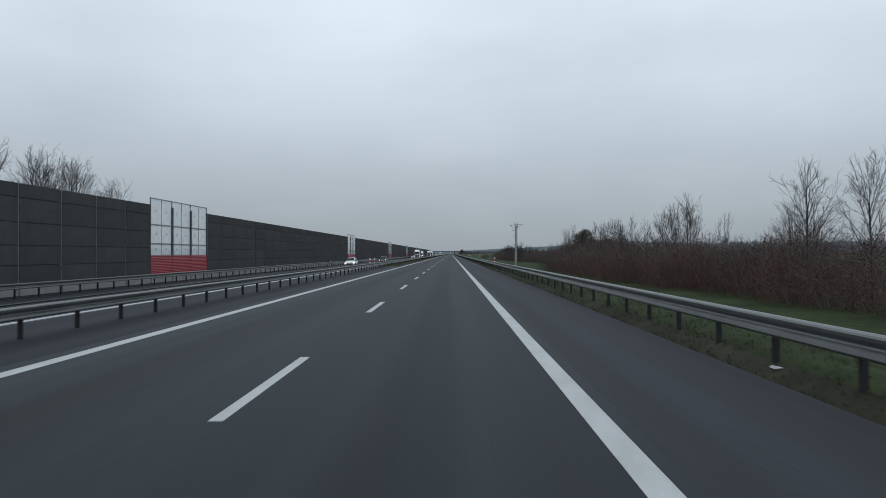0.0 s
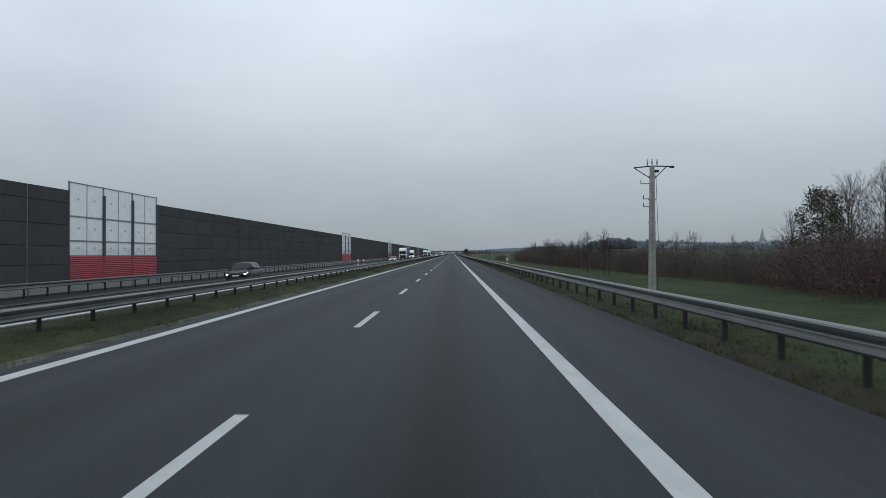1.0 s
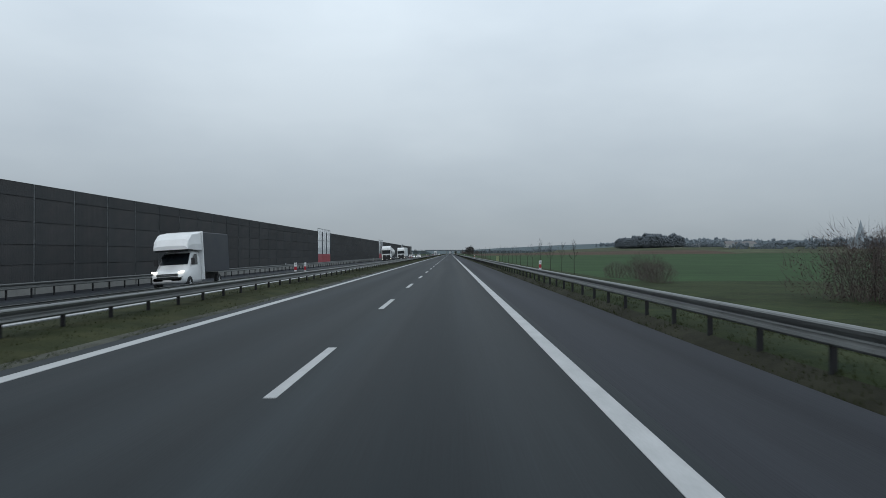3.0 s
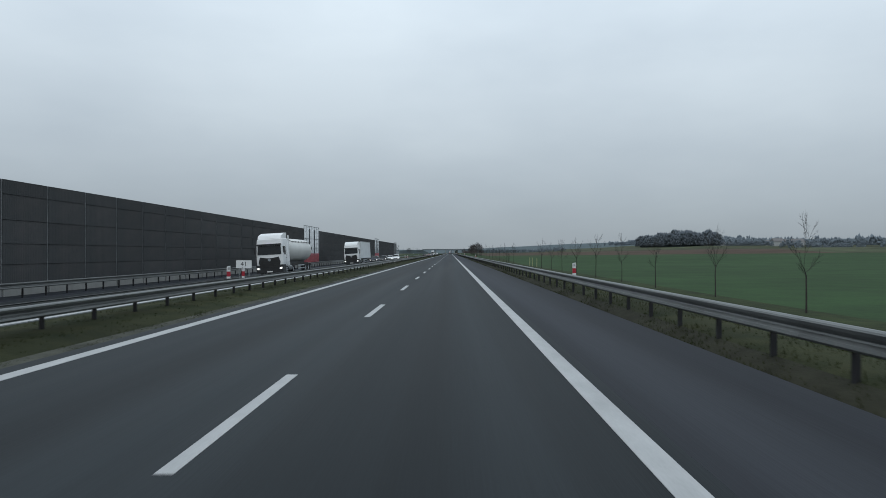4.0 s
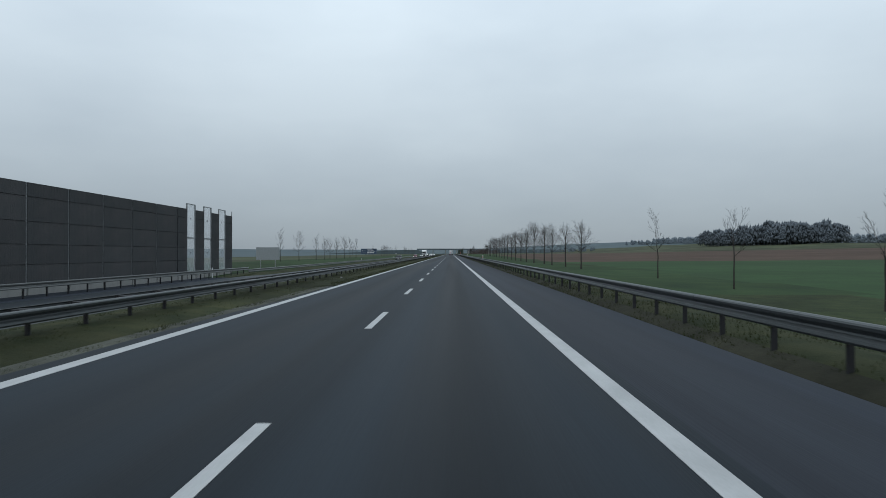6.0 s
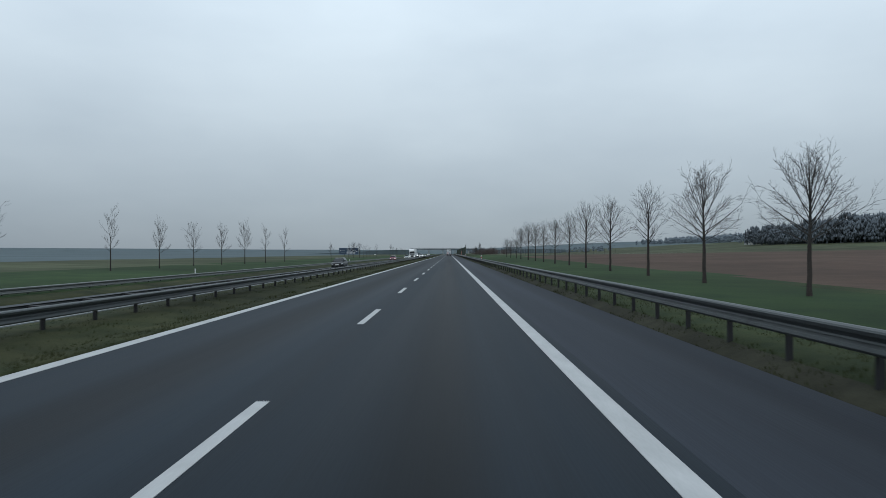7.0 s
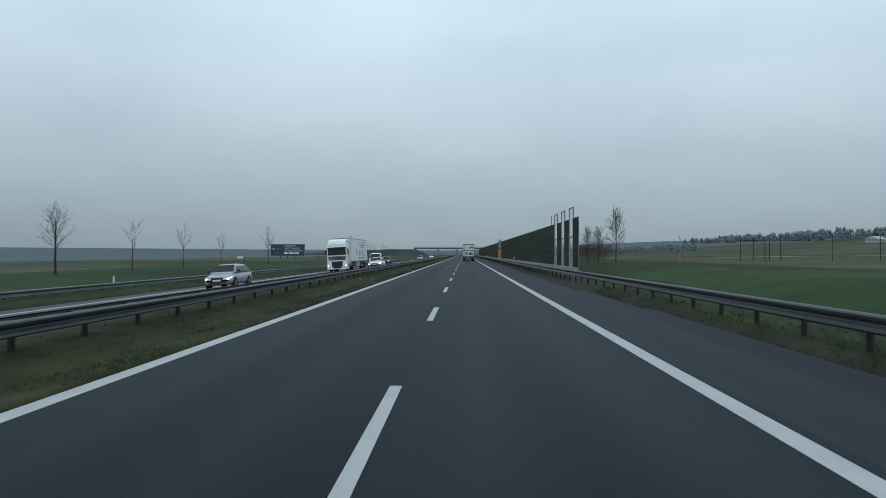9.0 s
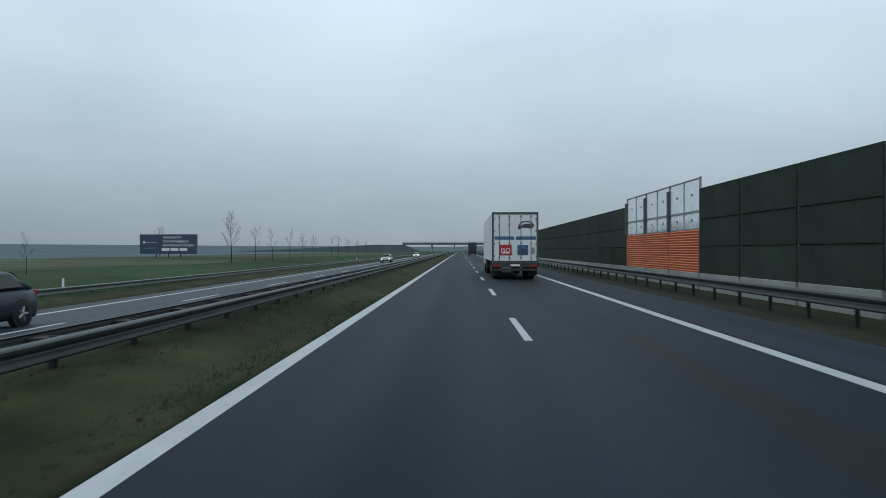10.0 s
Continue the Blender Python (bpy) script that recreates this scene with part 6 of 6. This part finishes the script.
# ---- electricity pole ----
def power_pole(x, y, turn):
    z = -1.15
    p = thing("electricity_pole", "grey concrete electricity pole with a braced crossarm", "electricity pole", x=x, y=y, z=z, turn=turn)
    s = Shape()
    for sx in (-0.1, 0.1):
        s.tube((sx * 1.5, 0, -0.5), (sx * 0.8, 0, 10.05), 0.19, 0.12, 10)
    for k in range(5):
        s.box(-0.28, 0.28, -0.09, 0.09, 1.5 + 1.9 * k, 1.62 + 1.9 * k)
    part("mast", s, POLE_CONCRETE, p, "twin concrete mast")
    a = Shape()
    a.tube((-1.55, 0, 9.86), (0.0, 0, 10.02), 0.05, 0.05, 6)
    a.tube((0.0, 0, 10.02), (1.6, 0, 10.0), 0.05, 0.05, 6)
    a.tube((-1.5, 0, 9.84), (-0.15, 0, 9.0), 0.035, 0.035, 6)
    a.tube((1.2, 0, 9.98), (0.15, 0, 8.9), 0.035, 0.035, 6)
    part("crossarm", a, DARK_STEEL, p, "dark steel crossarm with braces")
    for k in (-0.38, 0.0, 0.42):
        i = Shape()
        i.tube((k, 0, 10.0), (k, 0, 10.2), 0.03, 0.03, 6)
        for j in range(4):
            i.tube((k, 0, 10.2 + 0.1 * j), (k, 0, 10.26 + 0.1 * j), 0.08, 0.06, 8)
        part("insulator", i, CERAMIC, p, "dark insulator")
    for zz, l in ((8.55, 0.85), (7.3, 0.62), (6.65, 0.62)):
        b = Shape()
        b.tube((-0.1, 0, zz), (-0.1 - l, 0, zz), 0.035, 0.03, 6)
        b.tube((-0.1 - l, 0, zz), (-0.1 - l, 0, zz + 0.3), 0.03, 0.03, 6)
        part("bracket", b, DARK_STEEL, p, "short steel bracket")
    part("switch", Shape().box(0.2, 0.55, -0.12, 0.12, 9.5, 9.7), DARK_STEEL, p, "small dark switch")
    c = Shape()
    c.tube((0.3, -0.05, 9.6), (0.5, -0.05, 4.0), 0.02, 0.02, 5)
    c.tube((0.5, -0.05, 4.0), (0.42, -0.05, 0.0), 0.02, 0.02, 5)
    part("cable", c, BLACK_PLASTIC, p, "hanging dark cable")
    part("end_weight", Shape().box(1.5, 1.85, -0.1, 0.1, 9.88, 10.04), DARK_STEEL, p)


power_pole(18.6, 160.5, 4)


# ---- small road furniture ----
def delineator(x, y, z, turn=0.0, red=True):
    d = thing("delineator", "small red and white marker standing on the guardrail" if red else "small black and white marker standing on the guardrail", "marker post", "guardrail markers", x=x, y=y, z=z, turn=turn)
    part("foot", Shape().box(-0.07, 0.07, -0.02, 0.02, -0.02, 0.06), SIGN_WHITE, d, "white foot")
    part("red_band", Shape().box(-0.065, 0.065, -0.025, 0.025, 0.06, 0.25, bevel=0.01), SIGN_RED if red else BLACK_PLASTIC, d, "red lower half" if red else "black lower half")
    h = part("head", Shape().prism([(-0.065, 0.25), (0.065, 0.25), (0.065, 0.47), (-0.065, 0.45)], -0.025, 0.025), SIGN_WHITE, d, "white upper half")
    part("reflector", Shape().box(-0.035, 0.035, -0.032, -0.024, 0.32, 0.41), REFLECTOR, h, "grey reflector")


for k in range(0, 14):
    y = 64.4 + 100.17 * k
    delineator(6.95 if y < 1000 else 7.3, y, 0.78 if y < 639 else 0.82 if y < 1000 else 0.68, 0.0, y < 1000)
    if k < 7:
        delineator(-6.42, 65.0 + 99.9 * k, 0.66, 35)
        delineator(-5.98, 65.4 + 99.9 * k, 0.66, -40)
for k in range(0, 14):
    s = Shape()
    s.tube((0, 0, -0.3), (0, 0, 0.95), 0.05, 0.05, 8)
    m = single("marker_post", s, SIGN_WHITE, "slim white marker post behind the guardrail", "marker post", "white marker posts", x=-20.7, y=16.0 + 100.0 * k + (k % 3) * 4, z=-0.7)

mk = thing("kilometre_plate", "small white kilometre plate on two stems over the median guardrail", "road sign", x=-6.2, y=465.8, z=0.62)
for xx in (-0.2, 0.2):
    part("stem", Shape().tube((xx, 0.03, -0.1), (xx, 0.03, 0.66), 0.018, 0.018, 6), POST_METAL, mk, "thin grey stem")
pl = part("plate", Shape().box(-0.31, 0.31, -0.012, 0.012, 0.39, 0.71, bevel=0.01), SIGN_WHITE, mk, "white plate")
words("lettering", "41", 0, -0.016, 0.55, 0.2, BARS, pl)

sg = thing("road_sign", "large dark road sign seen from behind on two posts", "road sign", x=-23.2, y=748.0, z=-0.5)
part("panel", Shape().box(-1.6, 1.6, -0.03, 0.03, 1.2, 2.9), SIGN_GREY, sg, "grey back of the panel")
for xx in (-1.0, 1.0):
    part("post", Shape().tube((xx, 0.06, -0.5), (xx, 0.06, 2.9), 0.05, 0.05, 8), POST_METAL, sg, "round steel post")

fm = thing("field_sign", "small white sign on a dark post in the far verge", "road sign", x=-33.0, y=1080.0, z=ground_z(-33.0, 1080.0))
part("post", Shape().tube((0.3, 0, -0.3), (0.3, 0, 1.5), 0.06, 0.06, 8), DARK_STEEL, fm, "dark post")
part("plate", Shape().box(-0.75, 0.25, -0.02, 0.02, 1.15, 1.45, bevel=0.01), SIGN_WHITE, fm, "white plate")

for x, y in ((20.1, 577.3), (20.2, 585.8), (20.2, 590.5)):
    s = Shape()
    s.tube((0, 0, -0.3), (0, 0, 1.9), 0.055, 0.05, 8)
    single("stake", s, YELLOW_WOOD, "pale yellow stake standing in the verge", "stake", "pale stakes", x=x, y=y, z=ground_z(x, y))


# ---- billboard ----
bb = thing("billboard", "dark blue billboard on steel legs in the far verge", "billboard", x=-71.5, y=1250.0, z=ground_z(-71.5, 1250.0), turn=-2)
bz = 0.9
pn = part("panel", Shape().box(-7.0, 7.0, -0.15, 0.15, bz, bz + 4.6), NAVY, bb, "dark blue panel")
part("border", Shape().box(-7.12, 7.12, -0.1, 0.12, bz - 0.1, bz + 4.72), SIGN_GREY, bb, "grey border")
for xx in (-3.0, 0.0, 3.0):
    part("leg", Shape().tube((xx, 0.0, -0.6), (xx, 0.0, bz), 0.14, 0.14, 8), DARK_STEEL, bb, "steel leg")
words("lettering", "MAGAZYNY", 1.0, -0.16, bz + 3.9, 0.62, SIGN_WHITE, pn)
words("lettering", "DO WYNAJĘCIA", 1.9, -0.16, bz + 2.95, 0.62, SIGN_WHITE, pn)
words("lettering", "NA DOLNYM ŚLĄSKU", 2.6, -0.16, bz + 2.0, 0.58, SIGN_WHITE, pn)
for k in range(3):
    part("number_bar", Shape().box(-1.6 + 2.2 * k, 0.3 + 2.2 * k, -0.17, -0.15, bz + 0.7, bz + 1.35), SIGN_WHITE, pn, "pale bar in place of a number")
part("emblem", Shape().box(-6.2, -5.7, -0.17, -0.15, bz + 2.5, bz + 3.0), SIGN_WHITE, pn, "pale square emblem")
part("small_lettering", Shape().box(-5.5, -2.8, -0.17, -0.15, bz + 2.6, bz + 2.85), SIGN_GREY, pn, "grey bar of lettering")
part("small_lettering", Shape().box(-6.0, -3.0, -0.17, -0.15, bz + 1.3, bz + 1.42), SIGN_GREY, pn, "grey thin line")


# ---- overpass ----
ov = thing("overpass", "grey concrete road bridge crossing over the motorway", "bridge", x=0, y=1630.0, z=0)
part("deck", Shape().box(-48, 48, -5, 5, 5.9, 7.1, bevel=0.1), BRIDGE, ov, "concrete deck")
for yy in (-4.9, 4.9):
    part("parapet", Shape().box(-48, 48, yy - 0.15, yy + 0.15, 7.104, 7.5), BRIDGE, ov)
    rl = Shape()
    for zz in (7.9, 8.3):
        rl.tube((-48, yy, zz), (48, yy, zz), 0.05, 0.05, 5)
    for k in range(33):
        rl.tube((-48 + 3 * k, yy, 7.4), (-48 + 3 * k, yy, 8.35), 0.05, 0.05, 5)
    part("railing", rl, STEEL, ov, "steel railing")
for xx in (-24.5, -6.2, 9.6, 27.0):
    for yy in (-3, 0, 3):
        part("pier", Shape().tube((xx, yy, -1.2), (xx, yy, 5.9), 0.5, 0.5, 14), CONCRETE, ov, "round concrete pier")
for sd in (-1, 1):
    s = Shape()
    s.prism([(sd * 30, -1.5), (sd * 47, 5.8), (sd * 130, 6.9), (sd * 240, -2)] if sd > 0 else [(-230, -2), (-70, 5.9), (-47, 5.8), (-30, -1.5)], -8, 8)
    # these far slopes use the same haze-tinted land colour
    single("embankment", s, HAZED_LAND, "grassy embankment carrying the road to the bridge", "embankment", kind="structure", y=1630.0)


# ---- field fence and litter ----
POST = Shape().tube((0, 0, -0.6), (0, 0, 2.4), 0.035, 0.032, 8).mesh("post", DARK_STEEL)


def wire_fence(x, y, dx, dy, posts, label):
    fe = thing("fence", label, "fence", "field fences", x=x, y=y, z=ground_z(x, y) - 0.05)
    for k in range(posts):
        part("post", POST, DARK_STEEL, fe, x=dx * k, y=dy * k, z=ground_z(x + dx * k, y + dy * k) - ground_z(x, y))
    w = Shape()
    for zz in (0.4, 1.1, 1.7, 2.2):
        for k in range(posts - 1):
            w.tube((dx * k, dy * k, zz + ground_z(x + dx * k, y + dy * k) - ground_z(x, y)), (dx * (k + 1), dy * (k + 1), zz + ground_z(x + dx * k + dx, y + dy * k + dy) - ground_z(x, y)), 0.006, 0.006, 3, caps=False)
    part("wire", w, DARK_STEEL, fe, "thin wires")


wire_fence(29.0, 972.0, 0.0, 7.0, 7, "tall wire fence on dark posts along the rough grass")
wire_fence(35.2, 1043.0, 4.6, 0.3, 9, "tall wire fence on dark posts across the rough grass")
gt = thing("gate_frame", "dark steel gate frame standing in the fence", "gate", x=28.4, y=1045.0, z=ground_z(29, 1045) - 0.05)
for xx, yy in ((0.0, 2.0), (0.9, 1.2), (1.5, 0.0), (2.3, 0.8), (3.0, 0.0)):
    part("post", POST, DARK_STEEL, gt, x=xx, y=yy)
part("crossbar", Shape().tube((0, 2.0, 2.1), (2.3, 0.8, 2.1), 0.03, 0.03, 6), DARK_STEEL, gt, "thin crossbar")
lp = Shape()
lp.tube((0, 0, -0.3), (0.05, 0, 2.2), 0.045, 0.04, 7)
lp.tube((0.05, 0, 2.2), (-0.1, 0, 2.75), 0.04, 0.035, 7)
lp.tube((0.05, 0, 1.25), (1.4, 0, -0.1), 0.03, 0.03, 6)
single("old_post", lp, CONCRETE, "broken pale post with a slanting stay in the rough grass", "post", x=24.0, y=1052.0, z=ground_z(24, 1052))
tr = Shape()
for k in range(20):
    xa, xb = 45.0 + 5.0 * k, 45.0 + 5.0 * (k + 1)
    ya, yb = 1095.0 + 0.35 * 5 * k, 1095.0 + 0.35 * 5 * (k + 1)
    tr.quad((xa, ya, ground_z(xa, ya) + 0.06), (xb, yb, ground_z(xb, yb) + 0.06), (xb, yb + 7, ground_z(xb, yb + 7) + 0.06), (xa, ya + 7, ground_z(xa, ya + 7) + 0.06))
single("farm_track", tr, TRACK, "pale gravel farm track across the rough grass", "track", kind="structure")

for x, y, w_, turn in ((6.74, 2.65, 0.075, 20), (6.46, 611.94, 0.06, 10), (-5.0, 1022.0, 0.1, 10), (-5.3, 1019.0, 0.1, 50), (6.9, 552.0, 0.07, 30), (-5.2, 700.0, 0.1, 80)):
    s = Shape()
    s.quad((-w_, -0.04, 0.01), (w_, -0.05, 0.02), (w_ * 0.8, 0.05, 0.03), (-w_ * 0.9, 0.06, 0.02))
    s.quad((-w_, -0.04, 0.01), (-w_ * 0.9, 0.06, 0.02), (-w_ * 0.5, 0.05, 0.05), (-w_ * 0.6, -0.03, 0.05))
    single("litter", s, PAINT, "crumpled white scrap of litter in the grass", "litter", "roadside litter", x=x, y=y, z=ground_z(x, y) + 0.02, turn=turn)


# ---- grass along the road ----
def tufts(name, label, x0, x1, y0, y1, count, seed, high):
    """Short blades in loose clumps, thinned out where the soil is bare."""
    r = np.random.RandomState(seed)
    xs, ys = r.uniform(x0, x1, count), r.uniform(y0, y1, count)
    s = Shape()
    for x, y in zip(xs, ys):
        bare_soil = noise.noise(Vector((x * 1.3, y * 0.45, seed)))
        if bare_soil > 0.22:
            continue
        z = ground_z(x, y) - 0.015
        tall = high * (1.0 - 1.2 * bare_soil)
        for _ in range(2):
            a, h = r.uniform(0, 6.28), tall * r.uniform(0.5, 1.4)
            lx, ly = math.cos(a), math.sin(a)
            ox, oy = r.uniform(-0.06, 0.06, 2)
            b = 0.009
            s.tri((x + ox - ly * b, y + oy + lx * b, z), (x + ox + ly * b, y + oy - lx * b, z), (x + ox + lx * h * 0.45, y + oy + ly * h * 0.45, z + h))
    single(name, s, GRASS_BLADE, label, "grass", kind="stuff")


tufts("grass", "ragged winter grass along the edge of the hard shoulder", 6.45, 7.0, -5, 1010, 45000, 5, 0.05)
tufts("grass", "ragged grass on the bank behind the shoulder guardrail", 6.9, 8.6, 0, 1010, 60000, 8, 0.07)
tufts("grass", "ragged short grass along the edge of the median", -4.8, -4.33, 80, 1115, 36000, 6, 0.05)
tufts("grass", "ragged short grass creeping up to the white line", -4.35, -3.9, 690, 1118, 20000, 7, 0.045)
tufts("grass", "uneven grass in the median under the guardrail", -7.6, -4.8, 82, 1118, 48000, 9, 0.05)
